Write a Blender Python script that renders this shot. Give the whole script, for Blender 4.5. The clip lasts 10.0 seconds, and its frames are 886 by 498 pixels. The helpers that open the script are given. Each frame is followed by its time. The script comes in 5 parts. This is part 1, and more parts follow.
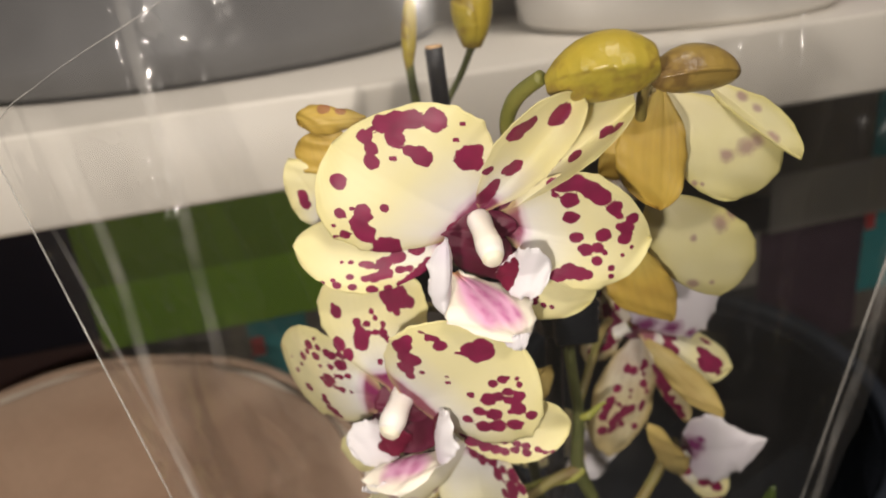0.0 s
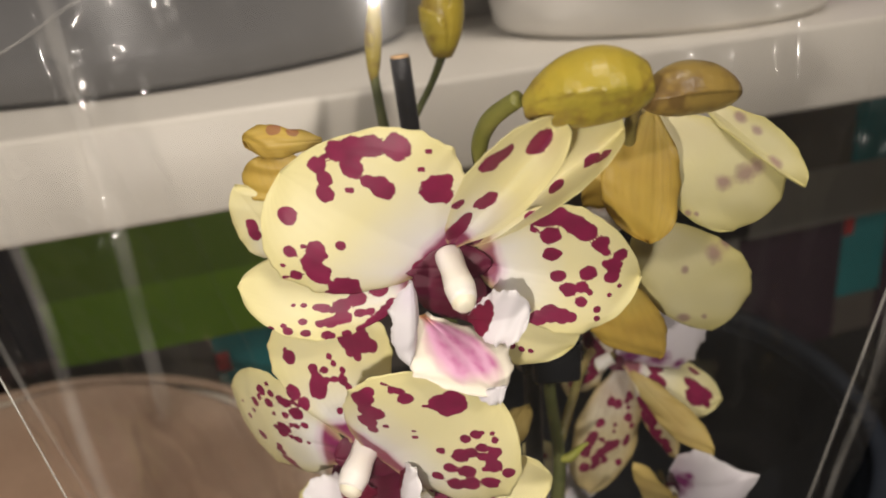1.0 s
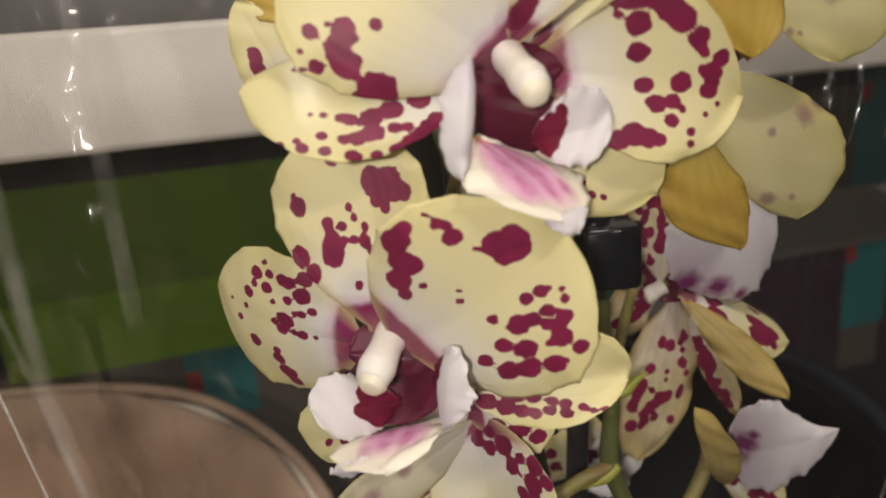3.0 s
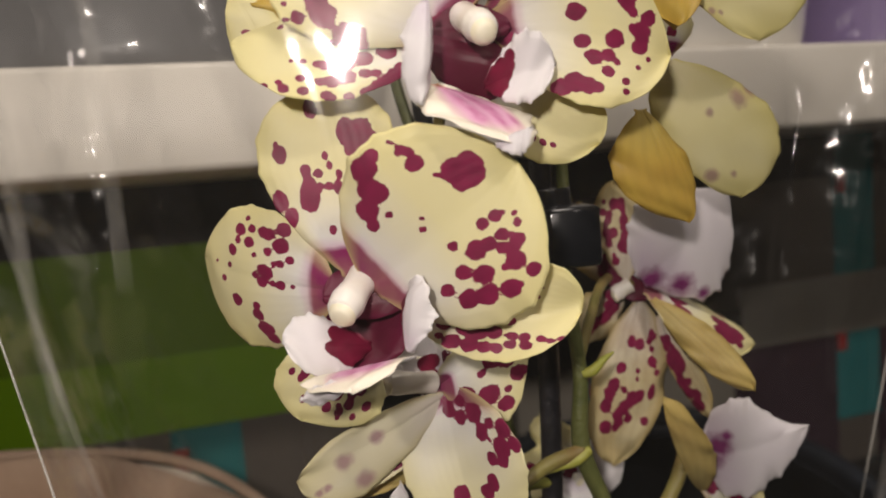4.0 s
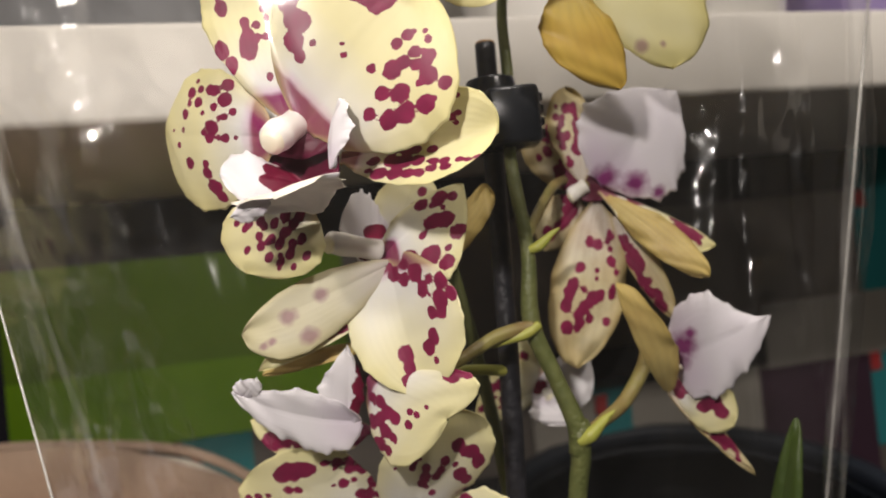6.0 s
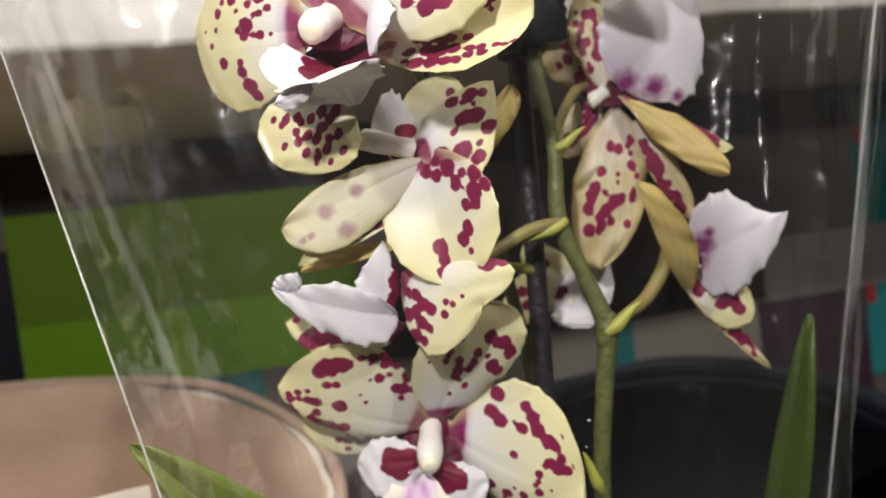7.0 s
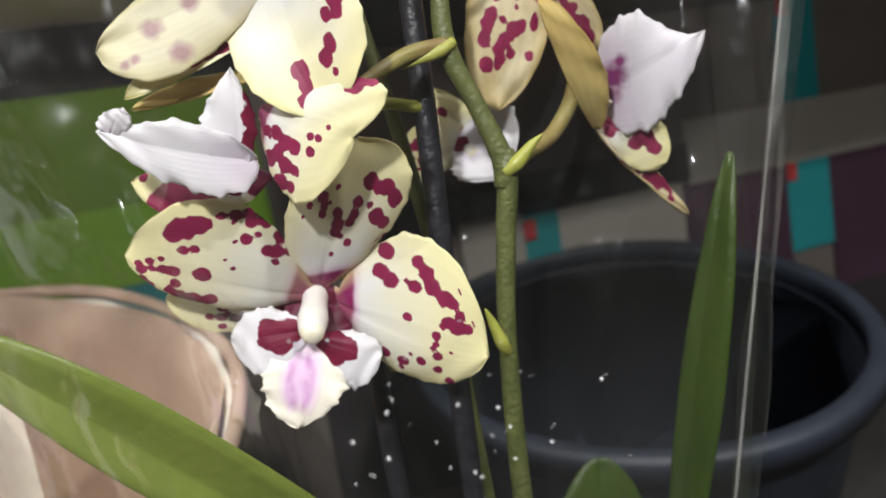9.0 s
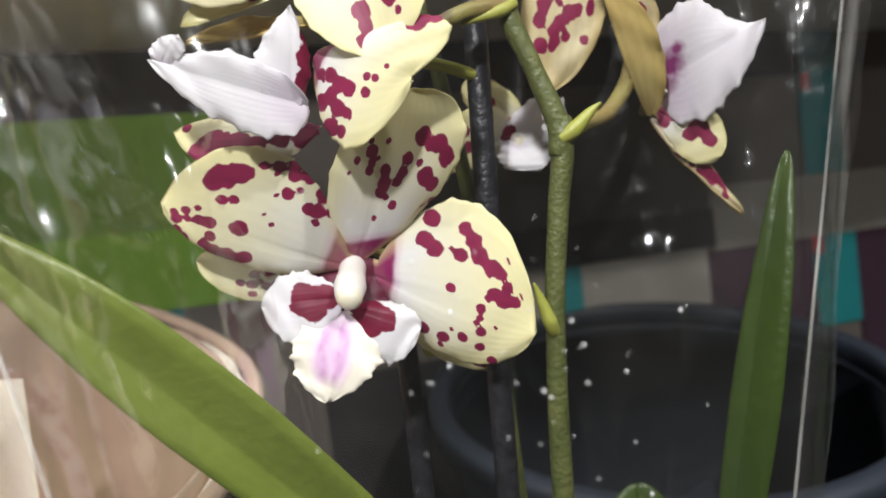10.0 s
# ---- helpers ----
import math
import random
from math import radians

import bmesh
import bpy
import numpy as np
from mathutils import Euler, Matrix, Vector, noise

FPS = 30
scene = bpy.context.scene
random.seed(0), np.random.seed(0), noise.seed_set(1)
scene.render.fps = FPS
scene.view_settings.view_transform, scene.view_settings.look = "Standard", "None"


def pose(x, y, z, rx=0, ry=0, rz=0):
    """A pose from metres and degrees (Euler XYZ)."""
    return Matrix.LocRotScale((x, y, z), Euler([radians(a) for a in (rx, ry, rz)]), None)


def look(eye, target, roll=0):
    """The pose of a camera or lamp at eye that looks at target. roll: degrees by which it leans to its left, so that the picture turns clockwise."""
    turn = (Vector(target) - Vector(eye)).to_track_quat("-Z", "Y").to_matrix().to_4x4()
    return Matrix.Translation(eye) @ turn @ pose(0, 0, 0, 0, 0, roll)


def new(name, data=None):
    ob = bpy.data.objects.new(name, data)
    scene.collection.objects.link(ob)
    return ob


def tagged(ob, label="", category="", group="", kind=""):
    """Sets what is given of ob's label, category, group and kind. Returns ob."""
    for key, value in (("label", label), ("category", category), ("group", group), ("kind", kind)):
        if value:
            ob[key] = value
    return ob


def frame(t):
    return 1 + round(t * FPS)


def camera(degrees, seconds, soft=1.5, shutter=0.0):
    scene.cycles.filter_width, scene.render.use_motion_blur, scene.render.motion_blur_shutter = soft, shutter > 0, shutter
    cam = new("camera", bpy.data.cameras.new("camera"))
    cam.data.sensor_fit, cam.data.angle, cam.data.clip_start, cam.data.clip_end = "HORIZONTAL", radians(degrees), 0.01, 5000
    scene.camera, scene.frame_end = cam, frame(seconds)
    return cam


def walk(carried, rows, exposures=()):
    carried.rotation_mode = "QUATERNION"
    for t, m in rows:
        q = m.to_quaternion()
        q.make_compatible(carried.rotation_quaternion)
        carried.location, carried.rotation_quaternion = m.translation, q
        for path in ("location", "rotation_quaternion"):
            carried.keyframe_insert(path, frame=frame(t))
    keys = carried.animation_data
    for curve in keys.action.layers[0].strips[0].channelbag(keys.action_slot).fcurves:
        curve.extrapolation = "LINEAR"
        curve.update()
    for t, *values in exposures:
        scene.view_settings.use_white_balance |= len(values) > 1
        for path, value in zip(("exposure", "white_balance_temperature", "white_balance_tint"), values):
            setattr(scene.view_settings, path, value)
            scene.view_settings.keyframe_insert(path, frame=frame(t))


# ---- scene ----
cam = camera(63.1, 10.0, soft=1.8)
cam.data.dof.use_dof, cam.data.dof.focus_distance, cam.data.dof.aperture_fstop = True, 0.140, 14.5
METRES, EYE, TILT, LEAN, TURN = 0.27, 0.50, -22.0, 6.0, 0.0
ROWS = [
    (0.0, 0.0, 0.0, 0.0, 0.0, 0.0, -0.0),
    (0.5, -0.0154, 0.0374, 0.0144, -0.99, -1.34, -0.04),
    (1.0, 0.0082, 0.0656, 0.0302, -1.85, -0.18, 0.25),
    (1.5, 0.0074, 0.1086, 0.0076, -2.22, -0.29, 0.21),
    (2.0, -0.0223, 0.1558, -0.0367, -3.36, 0.53, -0.46),
    (2.5, -0.0405, 0.1827, -0.0707, -3.94, 2.13, -0.01),
    (4.0, -0.0122, 0.1672, -0.2531, -3.82, 16.36, 0.02),
    (4.5, 0.0246, 0.172, -0.2818, -3.04, 20.04, 1.09),
    (5.0, 0.0634, 0.1788, -0.3167, -3.0, 23.54, 0.71),
    (6.5, 0.0658, 0.2055, -0.4666, 0.69, 22.28, -0.14),
    (7.0, 0.0362, 0.2064, -0.485, -0.46, 20.06, 1.26),
    (7.5, 0.0601, 0.2181, -0.5027, -2.4, 17.0, 2.63),
    (8.0, 0.069, 0.2264, -0.4852, -3.23, 12.21, 5.08),
    (8.5, 0.0721, 0.2564, -0.5139, -3.51, 10.84, 5.23),
    (9.0, 0.0842, 0.3089, -0.5217, -4.32, 13.48, 5.49),
    (9.5, 0.0692, 0.3375, -0.5439, -5.0, 17.6, 3.97),
    (10.0, 0.0536, 0.3663, -0.5992, -4.47, 20.33, 2.44),
]
walk(cam, [(t, pose(0, 0, EYE, TILT, LEAN, TURN) @ pose(METRES * x, METRES * y, METRES * z, 90 + pitch, roll, yaw)) for t, x, y, z, yaw, pitch, roll in ROWS],
     exposures=[(0.0, -0.73, 6850, 13), (1.0, -0.87, 6900, 13), (2.5, -1.10, 6900, 13), (4.0, -0.97, 6950, 15), (5.0, -0.77, 6850, 14), (6.5, -0.29, 6450, 13), (8.0, -0.01, 5980, 9), (10.0, 0.27, 5980, 9)])

# world and lights: a dim shop with small ceiling spots behind the viewer, plus a torch stand-in
world = bpy.data.worlds.new("world")
scene.world = world
world.use_nodes = True
world.node_tree.nodes["Background"].inputs[0].default_value = (0.9, 0.92, 1.0, 1)
world.node_tree.nodes["Background"].inputs[1].default_value = 0.075


def area_lamp(name, eye, target, size, power, colour):
    data = bpy.data.lights.new(name, "AREA")
    data.shape, data.size, data.energy, data.color = "DISK", size, power, colour
    ob = new(name, data)
    ob.matrix_world = look(eye, target)
    return ob


# added low lamp, fixed in place of a torch that travels with the camera
area_lamp("spot_or_torch_lamp", (-0.05, -0.06, 0.474), (0.0, 0.16, 0.37), 0.016, 0.68, (1.0, 0.95, 0.88))
area_lamp("spot_or_torch_lamp", (0.60, -0.75, 1.30), (0.15, 0.35, 0.35), 0.08, 9.0, (1.0, 0.94, 0.86))
area_lamp("spot_or_torch_lamp", (-0.9, -0.7, 1.30), (0.0, 0.25, 0.35), 0.08, 5.6, (1.0, 0.94, 0.86))
area_lamp("ceiling_lamp", (0.15, -0.3, 1.85), (0.1, 0.2, 0.3), 0.5, 15.0, (1.0, 0.95, 0.88))


# ---- materials ----
class Nodes:
    """Small wrapper for building a node material."""

    def __init__(self, name):
        self.mat = bpy.data.materials.new(name)
        self.mat.use_nodes = True
        self.tree = self.mat.node_tree
        self.bsdf = self.tree.nodes["Principled BSDF"]
        self.out = self.tree.nodes["Material Output"]

    def add(self, kind, **values):
        node = self.tree.nodes.new(kind)
        for key, value in values.items():
            node.inputs[key].default_value = value
        return node

    def link(self, a, b):
        self.tree.links.new(a, b)

    def coord(self):
        return self.add("ShaderNodeTexCoord").outputs["Object"]

    def noise(self, scale, detail=4.0, rough=0.55):
        node = self.add("ShaderNodeTexNoise", Scale=scale, Detail=detail, Roughness=rough)
        self.link(self.coord(), node.inputs["Vector"])
        return node.outputs["Fac"]

    def mix(self, fac, a, b, blend="MIX"):
        node = self.tree.nodes.new("ShaderNodeMix")
        node.data_type, node.blend_type = "RGBA", blend
        for value, socket in ((fac, node.inputs[0]), (a, node.inputs[6]), (b, node.inputs[7])):
            if isinstance(value, bpy.types.NodeSocket):
                self.link(value, socket)
            elif isinstance(value, (int, float)):
                socket.default_value = value
            else:
                socket.default_value = (*value[:3], 1)
        return node.outputs[2]

    def math(self, op, a, b=0.0, clamp=False):
        node = self.tree.nodes.new("ShaderNodeMath")
        node.operation, node.use_clamp = op, clamp
        for value, socket in ((a, node.inputs[0]), (b, node.inputs[1])):
            if isinstance(value, bpy.types.NodeSocket):
                self.link(value, socket)
            else:
                socket.default_value = value
        return node.outputs[0]

    def ramp(self, value, low, high):
        node = self.tree.nodes.new("ShaderNodeMapRange")
        node.inputs["From Min"].default_value, node.inputs["From Max"].default_value = low, high
        self.link(value, node.inputs["Value"])
        return node.outputs["Result"]

    def attr(self, name):
        node = self.tree.nodes.new("ShaderNodeAttribute")
        node.attribute_name = name
        return node.outputs["Fac"]

    def bump(self, height, strength=0.3, distance=0.001):
        node = self.add("ShaderNodeBump", Strength=strength, Distance=distance)
        self.link(height, node.inputs["Height"])
        self.link(node.outputs["Normal"], self.bsdf.inputs["Normal"])

    def colour(self, socket):
        self.link(socket, self.bsdf.inputs["Base Color"])

    def set(self, **values):
        for key, value in values.items():
            self.bsdf.inputs[key.replace("_", " ")].default_value = value
        return self


def plain(name, a, b, scale=40.0, rough=0.5, bump=0.15, metallic=0.0, fine=400.0):
    """Two tones mixed by noise at two scales, with a fine relief."""
    n = Nodes(name)
    big = n.ramp(n.noise(scale), 0.35, 0.65)
    small = n.ramp(n.noise(fine, 2.0), 0.3, 0.7)
    both = n.math("ADD", n.math("MULTIPLY", big, 0.7), n.math("MULTIPLY", small, 0.3))
    n.colour(n.mix(both, a, b))
    n.set(Roughness=rough, Metallic=metallic)
    n.bump(small, bump, 0.0006)
    return n.mat


def petal_material(name, rim, mid, base, spot, faint=False, white_to=0.42, spread=0.0):
    """Petal tissue: pale at the base, tinted to the rim, blotches from the spot field, veins along it."""
    n = Nodes(name)
    along, across, field, back = n.attr("along"), n.attr("across"), n.attr("spot"), n.attr("back")
    soft = n.noise(90.0, 5.0)
    body = n.mix(n.ramp(along, white_to * 0.35, white_to), base, mid)
    if "ochre" in name or "wilting" in name:
        streak = n.ramp(n.math("ADD", n.math("SINE", n.math("ADD", n.math("MULTIPLY", across, 21.0), n.math("MULTIPLY", n.noise(120.0, 6.0, 0.7), 11.0))), n.math("MULTIPLY", n.noise(260.0, 5.0, 0.7), 1.6)), 0.3, 2.0)
        body = n.mix(n.math("MULTIPLY", streak, 0.13), body, (0.25, 0.14, 0.04))
        blush = n.ramp(n.noise(75.0, 6.0, 0.7), 0.45, 0.75)
        body = n.mix(n.math("MULTIPLY", blush, 0.45), body, (0.42, 0.20, 0.04))
        worn = n.ramp(n.math("ADD", n.math("ABSOLUTE", across), n.math("MULTIPLY", n.noise(200.0, 4.0), 0.3)), 0.93, 1.2)
        body = n.mix(n.math("MULTIPLY", worn, 0.7), body, (0.16, 0.07, 0.025))
    if name.startswith("spotted petal"):
        heart = n.ramp(n.math("ADD", along, n.math("MULTIPLY", soft, 0.10)), 0.215, 0.185)
        halo = n.ramp(n.math("ADD", along, n.math("MULTIPLY", soft, 0.12)), 0.27, 0.19)
        body = n.mix(n.math("MULTIPLY", halo, 0.6), body, (0.56, 0.15, 0.45))
        body = n.mix(heart, body, (0.27, 0.012, 0.12))
    edge = n.math("MAXIMUM", n.ramp(n.math("ABSOLUTE", across), 0.55, 1.0), n.ramp(along, 0.75, 1.0))
    body = n.mix(n.math("MULTIPLY", edge, 0.6), body, rim)
    body = n.mix(n.math("MULTIPLY", n.ramp(soft, 0.35, 0.7), 0.25), body, rim)
    vein = n.tree.nodes.new("ShaderNodeMath")
    vein.operation = "SINE"
    n.link(n.math("ADD", n.math("MULTIPLY", across, 46.0), n.math("MULTIPLY", soft, 5.0)), vein.inputs[0])
    rough_edge = n.math("MULTIPLY", n.math("SUBTRACT", n.noise(520.0, 4.0, 0.6), 0.5), 0.9)
    inside = n.ramp(n.math("ADD", field, rough_edge), -0.11, -0.03 + spread)
    tone = n.mix(n.ramp(n.noise(330.0, 3.0), 0.3, 0.7), spot, tuple(c * 1.5 for c in spot))
    strength = n.math("SUBTRACT", 1.0, n.math("MULTIPLY", back, 0.72))
    if faint:
        strength = n.math("MULTIPLY", strength, 0.6)
    body = n.mix(n.math("MULTIPLY", inside, strength), body, tone)
    n.colour(body)
    n.set(Roughness=0.46)
    n.bsdf.inputs["Subsurface Weight"].default_value = 0.0
    n.bsdf.inputs["Specular IOR Level"].default_value = 0.35
    relief = n.math("ADD", n.math("MULTIPLY", vein.outputs[0], 0.5), n.noise(700.0, 2.0))
    n.bump(relief, 0.06, 0.0004)
    thin = n.tree.nodes.new("ShaderNodeBsdfTranslucent")
    n.link(body, thin.inputs["Color"])
    mix = n.add("ShaderNodeMixShader", Fac=0.22)
    n.link(n.bsdf.outputs[0], mix.inputs[1])
    n.link(thin.outputs[0], mix.inputs[2])
    n.link(mix.outputs[0], n.out.inputs["Surface"])
    return n.mat


MAROON = (0.20, 0.012, 0.055)
M_PETAL = {
    "p": petal_material("spotted petal", (0.83, 0.75, 0.33), (0.88, 0.82, 0.50), (0.88, 0.87, 0.87), MAROON, False, 0.56),
    "l": petal_material("spotted petal, pale", (0.83, 0.76, 0.36), (0.88, 0.83, 0.54), (0.89, 0.88, 0.88), MAROON, False, 0.74),
    "c": petal_material("pale petal back", (0.70, 0.62, 0.30), (0.81, 0.77, 0.60), (0.80, 0.75, 0.68), (0.24, 0.05, 0.15), True, 0.42, 0.6),
    "b": petal_material("petal back", (0.62, 0.54, 0.15), (0.77, 0.72, 0.42), (0.72, 0.66, 0.42), (0.20, 0.055, 0.13), True, 0.42, 0.6),
    "d": petal_material("pale ochre sepal back", (0.62, 0.47, 0.14), (0.70, 0.56, 0.22), (0.58, 0.48, 0.20), (0.22, 0.03, 0.05), True),
    "y": petal_material("ochre sepal back", (0.54, 0.37, 0.06), (0.68, 0.48, 0.10), (0.56, 0.44, 0.12), (0.22, 0.03, 0.05), True),
    "w": petal_material("white lip lobe", (0.84, 0.82, 0.82), (0.85, 0.82, 0.85), (0.80, 0.73, 0.82), (0.15, 0.006, 0.03)),
    # browner for wilting, and toned down for the weaker light on the rear flowers
    "q": petal_material("shaded wilting petal", (0.56, 0.42, 0.14), (0.75, 0.68, 0.45), (0.77, 0.72, 0.66), MAROON, False, 0.5),
    "v": petal_material("white lip with soft purple", (0.80, 0.77, 0.78), (0.80, 0.76, 0.81), (0.74, 0.64, 0.76), (0.20, 0.03, 0.14), False, 0.42, 0.7),
    "t": petal_material("maroon throat", (0.16, 0.010, 0.05), (0.10, 0.006, 0.022), (0.13, 0.008, 0.035), (0.09, 0.004, 0.015)),
}


def lip_material(name="pink striped lip", light=(0.72, 0.38, 0.56), deep=(0.50, 0.12, 0.30), throat=(0.78, 0.42, 0.06), border=0.60):
    """Pink-striped middle lobe with a yellow throat and a cream rim."""
    n = Nodes(name)
    along, across = n.attr("along"), n.attr("across")
    wob = n.noise(160.0, 4.0)
    stripe = n.tree.nodes.new("ShaderNodeMath")
    stripe.operation = "SINE"
    n.link(n.math("ADD", n.math("MULTIPLY", across, 17.0), n.math("MULTIPLY", wob, 7.0)), stripe.inputs[0])
    pink = n.mix(n.math("MULTIPLY", n.ramp(stripe.outputs[0], -0.9, 0.9), n.ramp(n.noise(330.0, 4.0), 0.2, 0.7)), light, deep)
    body = n.mix(n.ramp(n.math("ADD", along, n.math("MULTIPLY", wob, 0.2)), 0.05, 0.30), throat, pink)
    rim = n.math("MAXIMUM", n.ramp(n.math("ADD", n.math("ABSOLUTE", across), n.math("MULTIPLY", wob, 0.35)), border, border + 0.26), n.ramp(n.math("ADD", along, n.math("MULTIPLY", wob, 0.3)), 0.86, 1.04))
    body = n.mix(rim, body, (0.84, 0.78, 0.66))
    body = n.mix(n.attr("back"), body, (0.82, 0.78, 0.79))
    n.colour(body)
    n.set(Roughness=0.45)
    n.bump(stripe.outputs[0], 0.1, 0.0004)
    return n.mat


M_PETAL["m"] = lip_material()
M_PETAL["n"] = lip_material("lilac lip", (0.76, 0.54, 0.74), (0.55, 0.25, 0.52), (0.84, 0.76, 0.80), 0.50)
M_COLUMN = plain("waxy white column", (0.82, 0.78, 0.76), (0.86, 0.82, 0.72), 120, 0.35, 0.08)
M_ANTHER = plain("cream yellow cap", (0.82, 0.75, 0.55), (0.85, 0.80, 0.66), 200, 0.4, 0.05)
M_STEM = plain("green flower stem", (0.065, 0.08, 0.02), (0.135, 0.145, 0.045), 160, 0.45, 0.3, 0.0, 900)
M_TWIG = plain("brown green flower stalk", (0.21, 0.14, 0.05), (0.25, 0.23, 0.065), 120, 0.45, 0.3)
M_OLIVE = plain("olive bud stalk", (0.15, 0.155, 0.028), (0.23, 0.22, 0.055), 120, 0.42, 0.25)
M_BRACT = plain("yellow green bract", (0.30, 0.32, 0.05), (0.38, 0.37, 0.08), 150, 0.4, 0.2)


def bud_material(name, skin, shade, stain, much):
    """Waxy bud skin: long soft streaks, an olive cast and brown bruises with ragged edges."""
    n = Nodes(name)
    body = n.mix(n.ramp(n.noise(70.0, 4.0, 0.6), 0.32, 0.68), skin, shade)
    bruise = n.ramp(n.math("ADD", n.noise(95.0, 7.0, 0.68), n.math("MULTIPLY", n.attr("tip"), 0.14)), 0.66 - much, 0.76 - much)
    body = n.mix(n.math("MULTIPLY", bruise, 0.75), body, stain)
    body = n.mix(n.math("MULTIPLY", n.attr("seam"), 0.7), body, stain)
    n.colour(body)
    n.set(Roughness=0.34)
    n.bump(n.math("ADD", n.noise(160.0, 4.0), n.noise(900.0, 2.0)), 0.25, 0.0006)
    return n.mat


M_BUD = bud_material("yellow bud", (0.52, 0.38, 0.045), (0.33, 0.28, 0.04), (0.20, 0.12, 0.03), 0.13)
M_BUD_BROWN = bud_material("brown yellow bud", (0.38, 0.25, 0.06), (0.27, 0.19, 0.05), (0.13, 0.07, 0.025), 0.17)
M_STAKE = plain("black plastic stake", (0.010, 0.010, 0.013), (0.022, 0.021, 0.026), 200, 0.42, 0.4)
M_WOOD = plain("cut wood", (0.62, 0.36, 0.16), (0.72, 0.48, 0.26), 500, 0.6, 0.3)
M_CLIP = plain("black plastic clip", (0.006, 0.007, 0.009), (0.014, 0.015, 0.018), 90, 0.22, 0.05)
M_LEAF = plain("orchid leaf", (0.115, 0.150, 0.022), (0.155, 0.19, 0.034), 45, 0.33, 0.15)
# the leaf green again, with the dimness deep in the sleeve put into its colour
M_LEAF_SHADED = plain("shaded orchid leaf", (0.028, 0.054, 0.005), (0.048, 0.080, 0.007), 45, 0.38, 0.2)
M_WHITE = plain("white painted board", (0.74, 0.70, 0.63), (0.80, 0.76, 0.69), 18, 0.45, 0.02, 0.0, 45)
M_DARK_POT = plain("dark blue grey plastic", (0.019, 0.024, 0.034), (0.030, 0.037, 0.052), 30, 0.5, 0.15)
M_GREY_POT = plain("grey ribbed plastic", (0.15, 0.15, 0.155), (0.19, 0.19, 0.195), 12, 0.35, 0.02, 0.0, 50)
M_PALE_POT = plain("white glazed ceramic", (0.76, 0.74, 0.70), (0.82, 0.80, 0.76), 12, 0.2, 0.02, 0.0, 60)
M_PURPLE_POT = plain("lilac plastic", (0.26, 0.19, 0.42), (0.32, 0.24, 0.50), 25, 0.4, 0.05)
M_PAPER = plain("beige wrapping paper", (0.50, 0.355, 0.26), (0.60, 0.44, 0.33), 22, 0.9, 0.25, 0.0, 250)
M_CREAM = plain("cream wrapping paper", (0.78, 0.70, 0.58), (0.86, 0.79, 0.68), 22, 0.85, 0.3, 0.0, 250)
M_BENCH = plain("dark grey bench", (0.030, 0.028, 0.026), (0.06, 0.055, 0.05), 15, 0.55, 0.3)
M_SOIL = plain("bark chips", (0.05, 0.03, 0.018), (0.11, 0.07, 0.04), 160, 0.8, 0.9)
M_DROP = plain("dried drops", (0.75, 0.75, 0.75), (0.85, 0.85, 0.85), 100, 0.15, 0.0)
M_WALL = plain("shop wall", (0.40, 0.38, 0.35), (0.46, 0.44, 0.41), 3, 0.8, 0.2)


def cloth(name, a, b, rough=0.75):
    """Woven print: two tones with a fine weave."""
    n = Nodes(name)
    wave = n.add("ShaderNodeTexWave", Scale=420.0, Distortion=1.5, Detail=2.0)
    n.link(n.coord(), wave.inputs["Vector"])
    n.colour(n.mix(n.math("ADD", n.math("MULTIPLY", n.ramp(n.noise(14.0), 0.3, 0.7), 0.75), n.math("MULTIPLY", wave.outputs["Fac"], 0.25)), a, b))
    n.set(Roughness=rough)
    n.bump(wave.outputs["Fac"], 0.12, 0.0005)
    return n.mat


C_GREEN = cloth("green print", (0.205, 0.41, 0.004), (0.245, 0.48, 0.006))
# the same green at about 60 percent, for the upper part of the block
C_GREEN_DARK = cloth("darker green cloth", (0.135, 0.25, 0.004), (0.155, 0.29, 0.006))
C_TEAL = cloth("teal print", (0.016, 0.22, 0.235), (0.024, 0.28, 0.295))
C_RED = cloth("red print", (0.42, 0.03, 0.03), (0.50, 0.05, 0.05))
C_GREY = cloth("light grey print", (0.34, 0.315, 0.27), (0.41, 0.38, 0.33))
C_BROWN = cloth("brown grey print", (0.145, 0.122, 0.104), (0.185, 0.160, 0.138))
C_DARK = cloth("charcoal print", (0.019, 0.017, 0.018), (0.031, 0.027, 0.027))
C_PURPLE = cloth("plum print", (0.044, 0.018, 0.034), (0.060, 0.025, 0.046))
C_MAUVE = cloth("mauve brown print", (0.10, 0.055, 0.05), (0.13, 0.07, 0.065))
C_NAVY = cloth("navy print", (0.012, 0.010, 0.020), (0.020, 0.016, 0.030))


